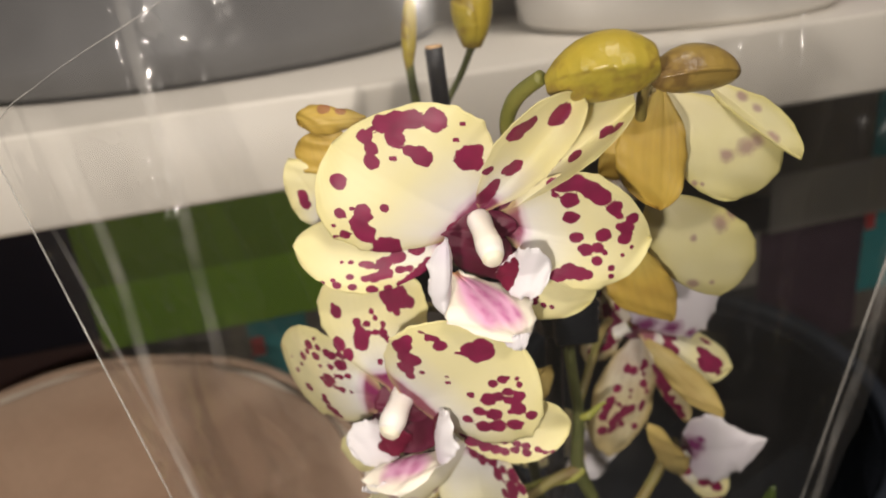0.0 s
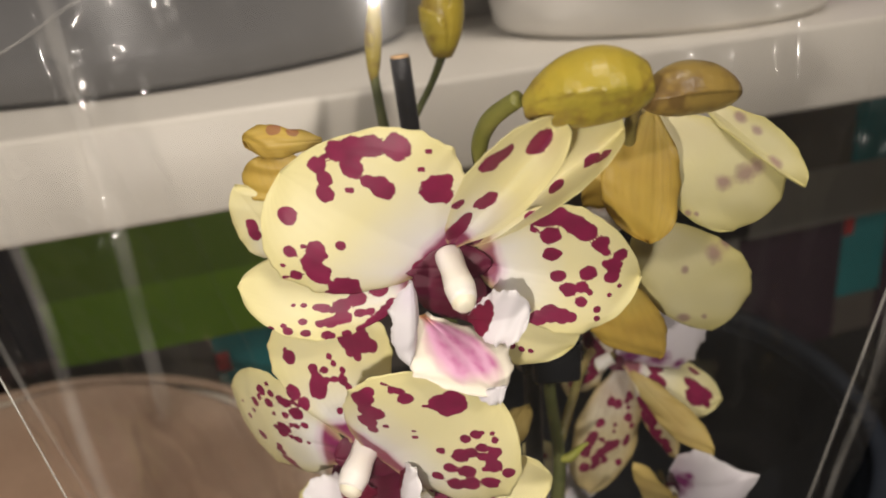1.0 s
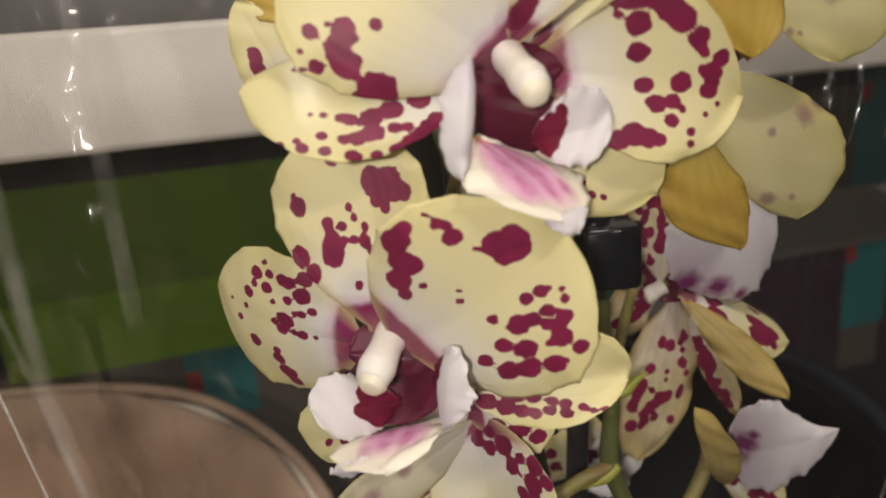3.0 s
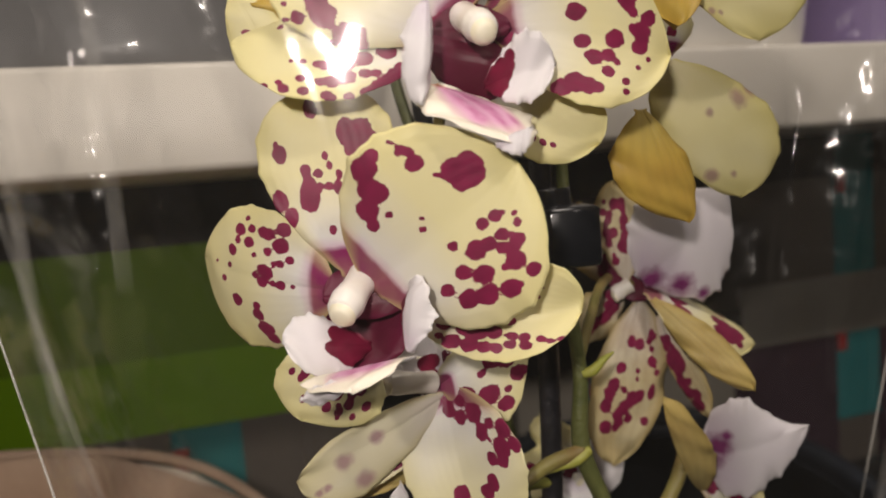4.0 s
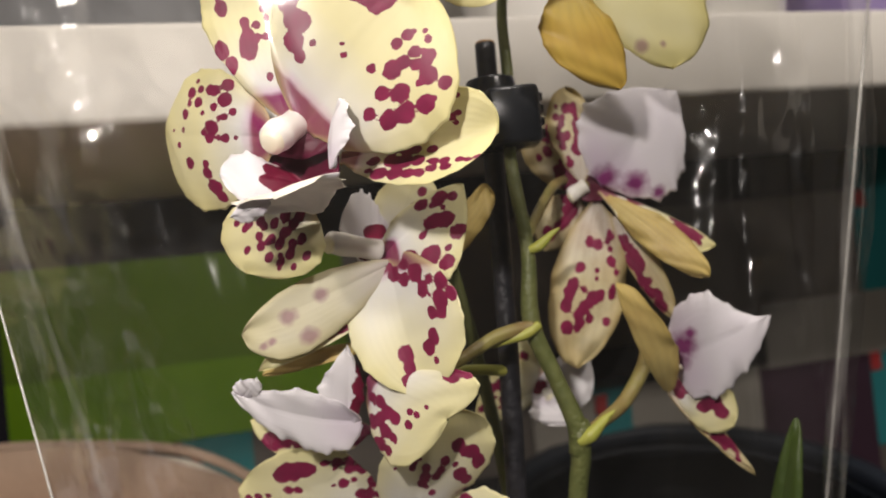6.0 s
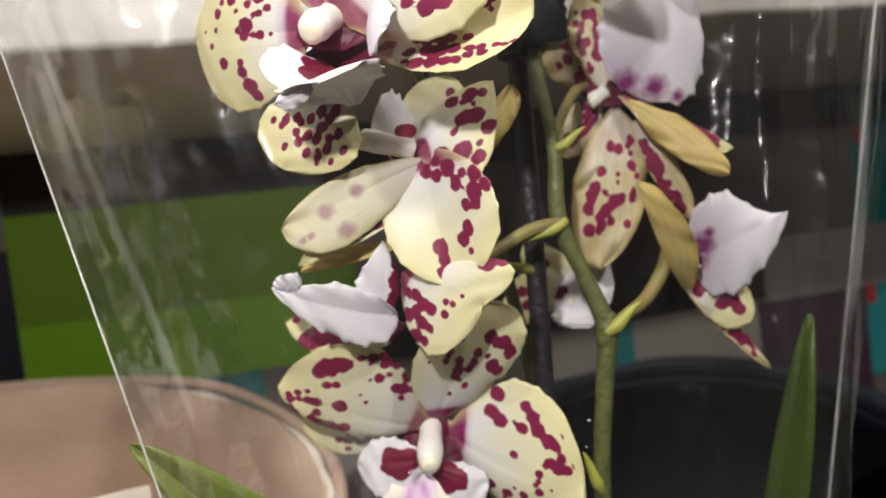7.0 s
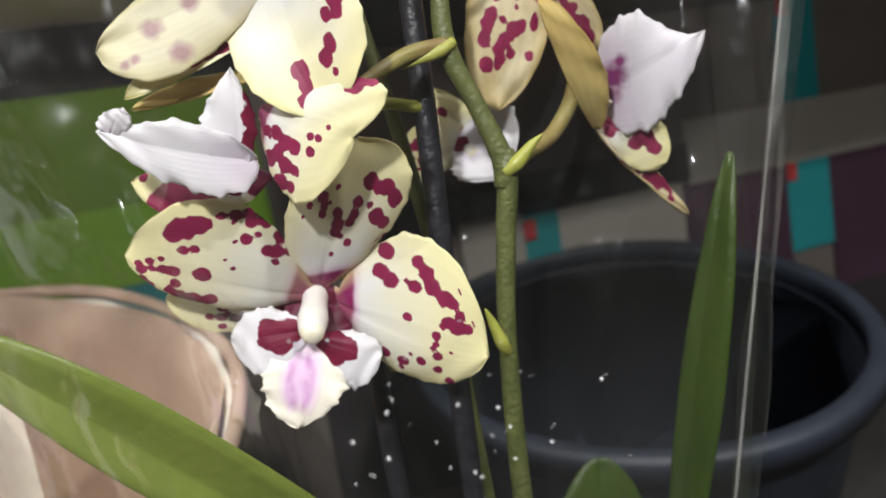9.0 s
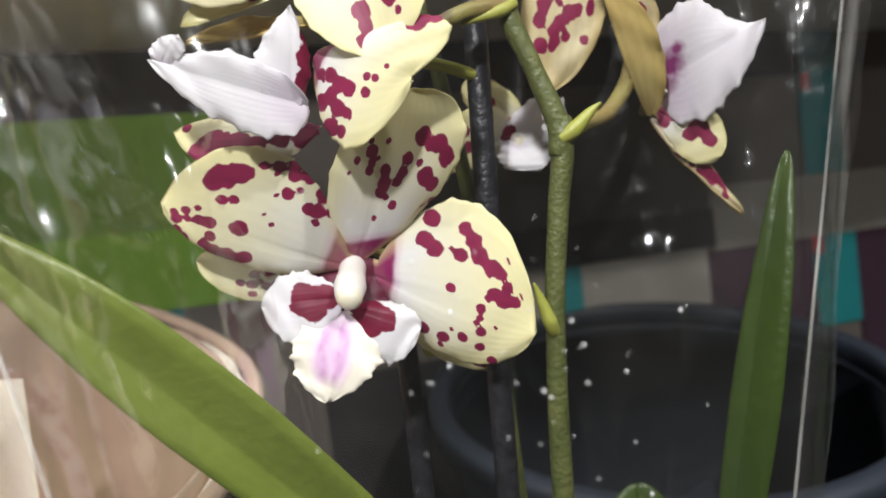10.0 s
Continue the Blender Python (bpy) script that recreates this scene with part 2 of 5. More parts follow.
def film_material():
    """Thin clear film: see-through, with a gloss that grows at a slant and small creases."""
    n = Nodes("clear cellophane")
    n.tree.nodes.remove(n.bsdf)
    clear = n.add("ShaderNodeBsdfTransparent", Color=(0.985, 0.985, 0.985, 1))
    gloss = n.add("ShaderNodeBsdfGlossy", Color=(1, 1, 1, 1), Roughness=0.05)
    crease = n.add("ShaderNodeTexNoise", Scale=11.0, Detail=6.0, Roughness=0.55, Distortion=0.35)
    stretch = n.add("ShaderNodeMapping")
    stretch.inputs["Scale"].default_value = (1.6, 1.6, 0.28)
    n.link(n.coord(), stretch.inputs["Vector"])
    n.link(stretch.outputs[0], crease.inputs["Vector"])
    relief = n.add("ShaderNodeBump", Strength=0.4, Distance=0.004)
    dimple = n.add("ShaderNodeTexNoise", Scale=90.0, Detail=1.0, Roughness=0.5)
    n.link(n.coord(), dimple.inputs["Vector"])
    slack = n.math("MULTIPLY", n.math("MULTIPLY", dimple.outputs["Fac"], 1.3), n.attr("slack"))
    calm = n.math("ADD", n.math("MULTIPLY", n.attr("slack"), 0.8), 0.2)
    n.link(n.math("ADD", n.math("MULTIPLY", crease.outputs["Fac"], calm), slack), relief.inputs["Height"])
    bloom = n.add("ShaderNodeBsdfGlossy", Color=(1, 1, 1, 1), Roughness=0.22)
    n.link(relief.outputs[0], bloom.inputs["Normal"])
    sheen = n.add("ShaderNodeMixShader", Fac=0.3)
    n.link(gloss.outputs[0], sheen.inputs[1])
    n.link(bloom.outputs[0], sheen.inputs[2])
    n.link(relief.outputs[0], gloss.inputs["Normal"])
    facing = n.add("ShaderNodeFresnel", IOR=1.32)
    n.link(relief.outputs[0], facing.inputs["Normal"])
    # faint white haze mixed into the film to lift the dark tones behind it
    haze = n.add("ShaderNodeBsdfDiffuse", Color=(0.8, 0.8, 0.78, 1))
    veil = n.add("ShaderNodeMixShader", Fac=0.005)
    n.link(clear.outputs[0], veil.inputs[1])
    n.link(haze.outputs[0], veil.inputs[2])
    mix = n.tree.nodes.new("ShaderNodeMixShader")
    n.link(n.math("MINIMUM", n.math("MULTIPLY", facing.outputs[0], 1.1), 0.13), mix.inputs[0])
    n.link(veil.outputs[0], mix.inputs[1])
    n.link(sheen.outputs[0], mix.inputs[2])
    n.link(mix.outputs[0], n.out.inputs["Surface"])
    return n.mat


M_FILM = film_material()


def seam_material():
    """Doubled film: half see-through, milky and shiny."""
    n = Nodes("welded film seam")
    n.colour(n.mix(n.ramp(n.noise(60.0), 0.3, 0.7), (0.50, 0.49, 0.46), (0.68, 0.66, 0.62)))
    n.set(Roughness=0.2)
    clear = n.add("ShaderNodeBsdfTransparent")
    mix = n.tree.nodes.new("ShaderNodeMixShader")
    n.link(n.ramp(n.noise(35.0), 0.2, 0.9), mix.inputs[0])
    n.link(clear.outputs[0], mix.inputs[1])
    n.link(n.bsdf.outputs[0], mix.inputs[2])
    n.link(mix.outputs[0], n.out.inputs["Surface"])
    return n.mat


M_SEAM = seam_material()


def crease_material():
    """A pressed fold in the film: mostly see-through, a little milky, uneven along its length."""
    n = Nodes("creased film")
    n.colour(n.mix(n.noise(60.0), (0.62, 0.60, 0.56), (0.74, 0.72, 0.68)))
    n.set(Roughness=0.25)
    clear = n.add("ShaderNodeBsdfTransparent")
    mix = n.tree.nodes.new("ShaderNodeMixShader")
    middle = n.ramp(n.math("ABSOLUTE", n.attr("across")), 1.0, 0.3)
    n.link(n.math("MULTIPLY", middle, n.math("MULTIPLY", n.ramp(n.noise(45.0, 4.0), 0.25, 0.75), 0.30)), mix.inputs[0])
    n.link(clear.outputs[0], mix.inputs[1])
    n.link(n.bsdf.outputs[0], mix.inputs[2])
    n.link(mix.outputs[0], n.out.inputs["Surface"])
    return n.mat


M_CREASE = crease_material()


# ---- mesh helpers ----
def mesh_of(name, bm, material, smooth=True):
    bmesh.ops.recalc_face_normals(bm, faces=bm.faces)
    data = bpy.data.meshes.new(name)
    bm.to_mesh(data)
    bm.free()
    data.materials.append(material)
    for p in data.polygons:
        p.use_smooth = smooth
    return data


def part(name, bm, material, parent=None, label="", smooth=True):
    """Links a bmesh as one mesh object, under a thing or a part when given."""
    ob = new(name, mesh_of(name, bm, material, smooth))
    ob.parent = parent
    return tagged(ob, label)


def thing(name, place, label, category, group="", kind=""):
    ob = new(name)
    ob.empty_display_size = 0.02
    ob.location = place
    return tagged(ob, label, category, group, kind)


def box(sx, sy, sz, bevel=0.002, at=(0, 0, 0)):
    bm = bmesh.new()
    bmesh.ops.create_cube(bm, size=1.0, matrix=Matrix.Translation(at) @ Matrix.Diagonal((sx, sy, sz, 1)))
    if bevel:
        bmesh.ops.bevel(bm, geom=bm.edges[:], offset=bevel, segments=2, affect="EDGES", profile=0.5)
    return bm


def lathe(profile, segments=64, wobble=None):
    """Turns (radius, height) pairs round the z axis; closed at radius 0."""
    bm = bmesh.new()
    rings = []
    for i, (r, z) in enumerate(profile):
        ring = []
        for s in range(segments):
            a = 2 * math.pi * s / segments
            dr, dz = wobble(a, i) if wobble else (0, 0)
            ring.append(bm.verts.new(((r + dr) * math.cos(a), (r + dr) * math.sin(a), z + dz)))
        rings.append(ring)
    for a, b in zip(rings, rings[1:]):
        for s in range(segments):
            bm.faces.new((a[s], a[(s + 1) % segments], b[(s + 1) % segments], b[s]))
    for ring in (rings[0], rings[-1]):
        bm.faces.new(ring)
    return bm


def tube(points, radii, segments=16, caps=True):
    """A round bar along points, smoothed, with a radius at each."""
    pts = [Vector(p) for p in points]
    path, rad = [], []
    for i in range(len(pts) - 1):
        p0, p1, p2, p3 = pts[max(i - 1, 0)], pts[i], pts[i + 1], pts[min(i + 2, len(pts) - 1)]
        for s in range(8):
            u = s / 8
            path.append(0.5 * (2 * p1 + (p2 - p0) * u + (2 * p0 - 5 * p1 + 4 * p2 - p3) * u * u + (3 * p1 - p0 - 3 * p2 + p3) * u ** 3))
            rad.append(radii[i] * (1 - u) + radii[i + 1] * u)
    path.append(pts[-1])
    rad.append(radii[-1])
    bm = bmesh.new()
    rings = []
    side = Vector((1, 0.13, 0.07))
    for i, p in enumerate(path):
        d = (path[min(i + 1, len(path) - 1)] - path[max(i - 1, 0)]).normalized()
        a = (side - d * side.dot(d)).normalized()
        b = d.cross(a)
        side = a
        rings.append([bm.verts.new(p + rad[i] * (math.cos(t) * a + math.sin(t) * b)) for t in (2 * math.pi * s / segments for s in range(segments))])
    for a, b in zip(rings, rings[1:]):
        for s in range(segments):
            bm.faces.new((a[s], a[(s + 1) % segments], b[(s + 1) % segments], b[s]))
    if caps:
        bm.faces.new(rings[0])
        bm.faces.new(rings[-1])
    return bm


MM = 0.001


def mm(p):
    return Vector(p) * MM


def petal_surface(B, T, P1, P2, pk=0.6, e1=0.5, e2=0.5, e3=None, bulge=3.0, curl=0.0, nu=30, nv=24):
    """A grid over a petal from its base B and tip T, with its widest points P1 and P2 at the share pk of its length."""
    B, T, P1, P2 = (np.array(a, float) for a in (B, T, P1, P2))
    ax = T - B
    n = np.cross(P2 - P1, ax)
    n = n / (np.linalg.norm(n) + 1e-9)
    if n[1] > 0:
        n = -n
    c = B + ax * pk
    s1, s2 = P1 - c, P2 - c
    k = math.log(0.5) / math.log(pk)
    u = np.linspace(0.0, 1.0, nu)
    v = np.linspace(-1.0, 1.0, nv)
    U, V = np.meshgrid(u, v, indexing="ij")
    s = np.clip(np.sin(math.pi * np.clip(U, 0, 1) ** k), 0, 1)
    f = np.where(U < pk, s ** e1, s ** np.where(V > 0, e2 if e3 is None else e3, e2))
    f = np.maximum(f, 0.16 * (1 - U))
    fold = ((np.sqrt(V * V + 0.12) - 0.3464) / 0.7119)[..., None]
    side = V[..., None] * (s2 - s1) / 2 + fold * (s1 + s2) / 2
    pos = B + U[..., None] * ax + f[..., None] * side
    pos = pos + n * (bulge * 4 * U * (1 - U) * (1 - 0.8 * V * V) + curl * U ** 5)[..., None]
    return pos, U, V, n


def petal_mesh(name, cls, B, T, P1, P2, spots, thick=0.5, grid=(46, 40), ruffle=0.5, jag=0.0, **shape):
    """A petal with two faces and a rim; spots are (along, across, radius in mm)."""
    nu, nv = grid
    pos, U, V, n = petal_surface(B, T, P1, P2, nu=nu, nv=nv, **shape)
    rng = random.Random(round(B[0] * 7 + T[2] * 13 + P1[0] * 3))
    ph = rng.uniform(0, 6.28)
    wave = ruffle * np.maximum(np.abs(V) ** 3, U ** 4) * (np.sin(U * 11 + ph + V * 2) + 0.6 * np.sin(U * 23 + ph * 2 + V * 5))
    pos = pos + n * wave[..., None]
    pos = pos + n * (0.22 * np.exp(-(V / 0.10) ** 2) * (1 - U))[..., None] * -1.0
    middle = B + U[..., None] * (np.array(T) - np.array(B))
    notch = np.sin(U * 37 + ph) + 0.7 * np.sin(U * 71 + 2 * ph) + 0.5 * np.sin(U * 19 + V)
    pos = pos + (pos - middle) * (jag * notch * np.abs(V) ** 4)[..., None]
    tu, tv = np.gradient(pos, axis=0), np.gradient(pos, axis=1)
    nn = np.cross(tv, tu)
    length = np.linalg.norm(nn, axis=2, keepdims=True)
    nn = np.where(length > 1e-6, nn / np.maximum(length, 1e-6), n)
    nn = nn * np.sign((nn @ n))[..., None]
    field = np.full(U.shape, -1.0)
    axis = (np.array(T) - np.array(B)) / np.linalg.norm(np.array(T) - np.array(B))
    stretch = 0.72 if name == "sepal" else 0.86
    if cls in "pl" and len(spots) > 4:
        near = random.Random(len(spots) + round(abs(T[0]) * 10))
        small = [(su + near.uniform(-0.09, 0.09), sv + near.uniform(-0.24, 0.24), near.uniform(0.4, 0.7)) for su, sv, sr in spots if su > 0.3 and near.random() < 0.2]
        spots = [(su, sv, sr * 0.93) for su, sv, sr in spots] + [s for s in small if s[0] < 0.95 and abs(s[1]) < 0.93]
    if cls == "q":
        near = random.Random(round(abs(T[0]) * 10 + abs(T[2])))
        rows = [near.uniform(-0.7, 0.7) for _ in range(5)]
        spots = list(spots) + [(near.uniform(0.2, 0.8), near.choice(rows) + near.uniform(-0.06, 0.06), near.uniform(0.5, 1.3)) for _ in range(22)]
    for su, sv, sr in spots:
        i, j = min(round(su * (nu - 1)), nu - 1), round((sv + 1) / 2 * (nv - 1))
        gap = pos - pos[i, j]
        along = gap @ axis
        field = np.maximum(field, 1 - np.sqrt(np.maximum((gap ** 2).sum(axis=2) - (1 - stretch ** 2) * along ** 2, 0)) / sr)
    edge = np.clip(np.minimum((1 - np.abs(V)) * 6, np.minimum((1 - U) * 8, 1)), 0.15, 1)[..., None]
    front, rear = pos + nn * thick * 0.5 * edge, pos - nn * thick * 0.5 * edge
    verts = np.concatenate([front.reshape(-1, 3), rear.reshape(-1, 3)]) * MM
    count = nu * nv
    faces = []
    for i in range(nu - 1):
        for j in range(nv - 1):
            a = i * nv + j
            q = (a, a + 1, a + nv + 1, a + nv)
            faces.append(q)
            faces.append(tuple(count + k for k in reversed(q)))
    loop = [j for j in range(nv)] + [i * nv + nv - 1 for i in range(1, nu)] + [(nu - 1) * nv + j for j in range(nv - 2, -1, -1)] + [i * nv for i in range(nu - 2, 0, -1)]
    for a, b in zip(loop, loop[1:] + loop[:1]):
        faces.append((b, a, count + a, count + b))
    data = bpy.data.meshes.new(name)
    data.from_pydata([tuple(v) for v in verts], [], faces)
    two = lambda a: np.concatenate([a.reshape(-1), a.reshape(-1)]).astype(np.float32)
    for key, value in (("along", two(U)), ("across", two(V)), ("spot", two(field)), ("back", np.repeat([1.0, 0.0] if cls in "mn" and n[2] < 0 else [0.0, 1.0], count).astype(np.float32))):
        data.attributes.new(key, "FLOAT", "POINT").data.foreach_set("value", value)
    for p in data.polygons:
        p.use_smooth = True
    return data


# ---- setting ----
SLOPE = math.atan(0.244)
ALONG = Matrix.Rotation(SLOPE, 4, "Z")


def wall_pose(x, z, front=0.484):
    """A pose on the cloth behind, x metres along it."""
    return Matrix.Translation((0, front, 0)) @ ALONG @ Matrix.Translation((x, 0, z))


BENCH = 0.0
LEAN_BACK = math.atan(0.2)
ob = part("bench", box(3.0, 1.0, 0.05, 0.004), M_BENCH)
ob.matrix_world = Matrix.Translation((0, 0.19, BENCH)) @ Matrix.Rotation(LEAN_BACK, 4, "X") @ Matrix.Translation((0, 0, -0.025))
tagged(ob, "dark grey sloping display bench under the pots", "bench", kind="structure")

ob = part("shelf", box(2.4, 0.42, 0.034, 0.0025), M_WHITE)
ob.matrix_world = Matrix.Translation((0, 0.2665, 0.4443)) @ ALONG @ Matrix.Translation((0, 0.21, 0))
tagged(ob, "white painted shelf board above the bench", "shelf", kind="structure")

# printed cloth behind the bench, in patches
back = part("backdrop", box(2.6, 0.01, 1.5, 0.001), C_BROWN)
back.matrix_world = wall_pose(0, 0.75) @ Matrix.Translation((0, 0.006, 0))
tagged(back, "patchwork printed cloth hanging behind the pots", "backdrop", kind="structure")


def patch(x0, x1, z0, z1, material, label):
    ob = part("patch", box(x1 - x0 + 0.0006, 0.0024, z1 - z0 + 0.0004, 0), material, back, label, False)
    ob.matrix_parent_inverse = back.matrix_basis.inverted()
    ob.matrix_basis = wall_pose((x0 + x1) / 2, (z0 + z1) / 2) @ Matrix.Translation((0, -0.0005, 0))


patch(-0.257, -0.06, 0.281, 0.326, C_GREEN, "bright green patch")
patch(-0.257, -0.06, 0.3265, 0.391, C_GREEN_DARK, "darker green patch")
patch(-0.40, -0.2575, 0.29, 0.372, C_NAVY, "navy patch")
patch(-0.60, -0.2575, 0.10, 0.289, C_MAUVE, "mauve brown patch")
patch(-0.257, -0.06, 0.3915, 0.447, C_DARK, "charcoal patch")
patch(-0.40, -0.2575, 0.3725, 0.447, C_BROWN, "brown grey patch")
patch(-0.60, 0.60, 0.4475, 0.70, C_GREY, "light grey band")
for x, w, low, high in ((-0.165, 0.040, 0.236, 0.280), (0.104, 0.027, 0.234, 0.279), (0.335, 0.043, 0.198, 0.2685), (0.337, 0.037, 0.3165, 0.43)):
    patch(x, x + w, low, high, C_TEAL, "teal stripe")
    ob = part("patch", box(0.009, 0.002, 0.014, 0.0004), C_RED, back, "small red square")
    ob.matrix_parent_inverse = back.matrix_basis.inverted()
    ob.matrix_basis = wall_pose(x + 0.0045, (0.388 if low > 0.3 else 0.262)) @ Matrix.Translation((0, -0.0022, 0))
patch(0.058, 0.1035, 0.226, 0.276, C_GREY, "light grey patch")
patch(0.1315, 0.236, 0.226, 0.272, C_GREY, "light grey patch")
patch(0.245, 0.60, 0.269, 0.316, C_GREY, "light grey patch")
patch(0.2365, 0.3345, 0.16, 0.2685, C_PURPLE, "plum patch")
patch(0.3785, 0.60, 0.16, 0.2685, C_PURPLE, "plum patch")
patch(-0.05, 0.2445, 0.2725, 0.300, C_DARK, "charcoal patch")
patch(-0.05, 0.236, 0.10, 0.2255, C_DARK, "charcoal patch")
patch(0.237, 0.60, 0.06, 0.1595, C_DARK, "charcoal patch")
patch(-0.0595, 0.3365, 0.395, 0.447, C_DARK, "charcoal patch")

# the rest of the shop, closing the place
for name, size, at in (("floor", (6, 6, 0.05), (0, -0.5, -0.92)), ("ceiling", (6, 6, 0.05), (0, -0.5, 2.2)), ("wall_north", (6, 0.1, 3.2), (0, 2.2, 0.6)),
                       ("wall_south", (6, 0.1, 3.2), (0, -3.3, 0.6)), ("wall_west", (0.1, 5.4, 3.2), (-2.9, -0.55, 0.6)), ("wall_east", (0.1, 5.4, 3.2), (2.9, -0.55, 0.6))):
    ob = part(name, box(*size, 0), M_WALL, smooth=False)
    ob.location = at
    tagged(ob, "plain grey shop " + name.split("_")[0], name.split("_")[0], kind="structure")


# ---- pots ----
def pot(name, place, radius, height, taper, rim, material, label, ribs=0):
    """A tapered pot with a wall thickness and a rolled rim, standing on its support."""
    ob = thing(name, place, label, "pot")
    t = 0.004 if radius > 0.05 else 0.002
    prof = [(radius * taper * 0.94, 0.0), (radius * taper, 0.004)]
    steps = 14
    for i in range(1, steps):
        u = i / steps
        prof.append((radius * (taper + (1 - taper) * u) + (0.0012 if ribs and i % 2 else 0), height * u))
    prof += [(radius, height - rim * 0.9), (radius - t, height - rim * 0.9)]
    lip = [(radius - 0.0002, height - rim), (radius + rim * 0.45, height - rim * 0.92), (radius + rim * 0.5, height - rim * 0.2), (radius + rim * 0.35, height),
           (radius - t * 0.6, height), (radius - t, height - 0.002), (radius - t, height - rim), (radius - 0.0002, height - rim)]
    part("rim", lathe(lip, 96), material, ob, "rolled rim")
    inner = height * 0.35
    prof += [(radius * (taper + (1 - taper) * 0.6) - t, inner + height * 0.25), (radius * (taper + (1 - taper) * 0.35) - t, inner), (0.001, inner)]
    part("body", lathe(prof, 96), material, ob)
    return ob


def stand(ob, rim, normal, height):
    """Stands a tilted pot so that its rim's middle lies at rim."""
    n = Vector(normal).normalized()
    turn = Vector((0, 0, 1)).rotation_difference(n).to_matrix().to_4x4()
    ob.matrix_world = Matrix.Translation(Vector(rim) - n * height) @ turn


stand(pot("flower_pot", (0, 0, 0), 0.116, 0.175, 0.80, 0.014, M_DARK_POT, "large dark blue-grey plastic pot, empty, on the bench"), (0.132, 0.398, 0.2196), (0, -0.2, 1), 0.175)
pot("flower_pot", (-0.145, 0.428, 0.4614), 0.142, 0.22, 0.96, 0.012, M_GREY_POT, "wide grey ribbed pot standing on the white shelf", ribs=1)
pot("flower_pot", (0.113, 0.386, 0.4614), 0.096, 0.16, 0.80, 0.010, M_PALE_POT, "white glazed ceramic pot standing on the white shelf")
pot("flower_pot", (0.320, 0.500, 0.4614), 0.075, 0.16, 0.85, 0.010, M_PURPLE_POT, "lilac plastic pot standing on the white shelf")


def wrapped_pot():
    """A pot in crinkled paper: a beige lining, a cream outer sheet and a rolled edge."""
    ob = thing("wrapped_pot", (0, 0, 0), "pot wrapped in crinkled cream and beige paper beside the orchid", "pot")

    def crease(a, lift):
        return lift * (0.0007 * math.sin(a * 11 + 1.0) + 0.0004 * math.sin(a * 27 + lift * 3)), lift ** 3 * (0.002 * math.sin(a * 3 + 1) + 0.0015 * math.sin(a * 7))
    outer = [(0.080 + 0.052 * (i / 12) ** 1.2, 0.262 * i / 12) for i in range(13)]
    part("outer_paper", lathe(outer + [(0.1305, 0.262)] + [(r - 0.0015, z) for r, z in outer[::-1][1:]], 180, lambda a, i: crease(a, min(i, 26 - i) / 13)), M_CREAM, ob, "cream crinkled outer paper")
    inner = [(0.078 + 0.051 * (i / 10) ** 1.2, 0.06 + 0.2035 * i / 10) for i in range(11)]
    part("lining", lathe([(0.001, 0.058)] + inner + [(0.1275, 0.2635)] + [(r - 0.0015, z) for r, z in inner[::-1][1:]] + [(0.001, 0.0615)], 180, lambda a, i: crease(a + 0.4, max(0, min(i, 22 - i)) / 12)), M_PAPER, ob, "beige paper lining")
    rim = [(0.1345 * math.cos(t), 0.1345 * math.sin(t), 0.2635 + 0.001 * math.sin(7 * t)) for t in (2 * math.pi * k / 40 for k in range(41))]
    part("rolled_edge", tube(rim, [0.0026] * 41, 12), M_PAPER, ob, "rolled paper edge")
    return ob


wrapped = wrapped_pot()
stand(wrapped, (-0.182, 0.238, 0.2718), (0.1, -0.2, 1), 0.262)
bm = bmesh.new()
rows = []
for i in range(25):
    u = i / 24
    rows.append([bm.verts.new(Vector((-0.225 + 0.115 * u, 0.175 + 0.068 * u - 0.012 * math.sin(math.pi * u) + 0.0015 * math.sin(u * 40), 0.289 - 0.006 * u - 0.02 * k + 0.001 * math.sin(u * 23)))) for k in range(7)])
for a, b in zip(rows, rows[1:]):
    for k in range(6):
        bm.faces.new((a[k], a[k + 1], b[k + 1], b[k]))
bmesh.ops.solidify(bm, geom=bm.faces[:], thickness=0.0012)
ob = part("inner_sheet", bm, M_CREAM, wrapped, "cream paper sheet standing inside")
ob.matrix_parent_inverse = wrapped.matrix_basis.inverted()


# ---- the orchid ----
plant = thing("orchid_plant", (0.03, 0.19, BENCH), "potted orchid with spotted cream and maroon flowers in a clear sleeve", "orchid")
ANCHOR = plant.location.copy()


def plant_part(name, data_or_bm, material, parent=None, label=""):
    """A part of the plant, built in world places."""
    if isinstance(data_or_bm, bmesh.types.BMesh):
        data = mesh_of(name, data_or_bm, material)
    else:
        data = data_or_bm
        data.materials.append(material)
    ob = new(name, data)
    ob.parent = parent or plant
    ob.matrix_parent_inverse = Matrix.Translation(-ANCHOR) if parent is None else Matrix.Identity(4)
    return tagged(ob, label)


CURRENT = {}


def flower(label):
    """The flower's hub, filled by column(); petals hang under it."""
    CURRENT["label"] = label
    return CURRENT


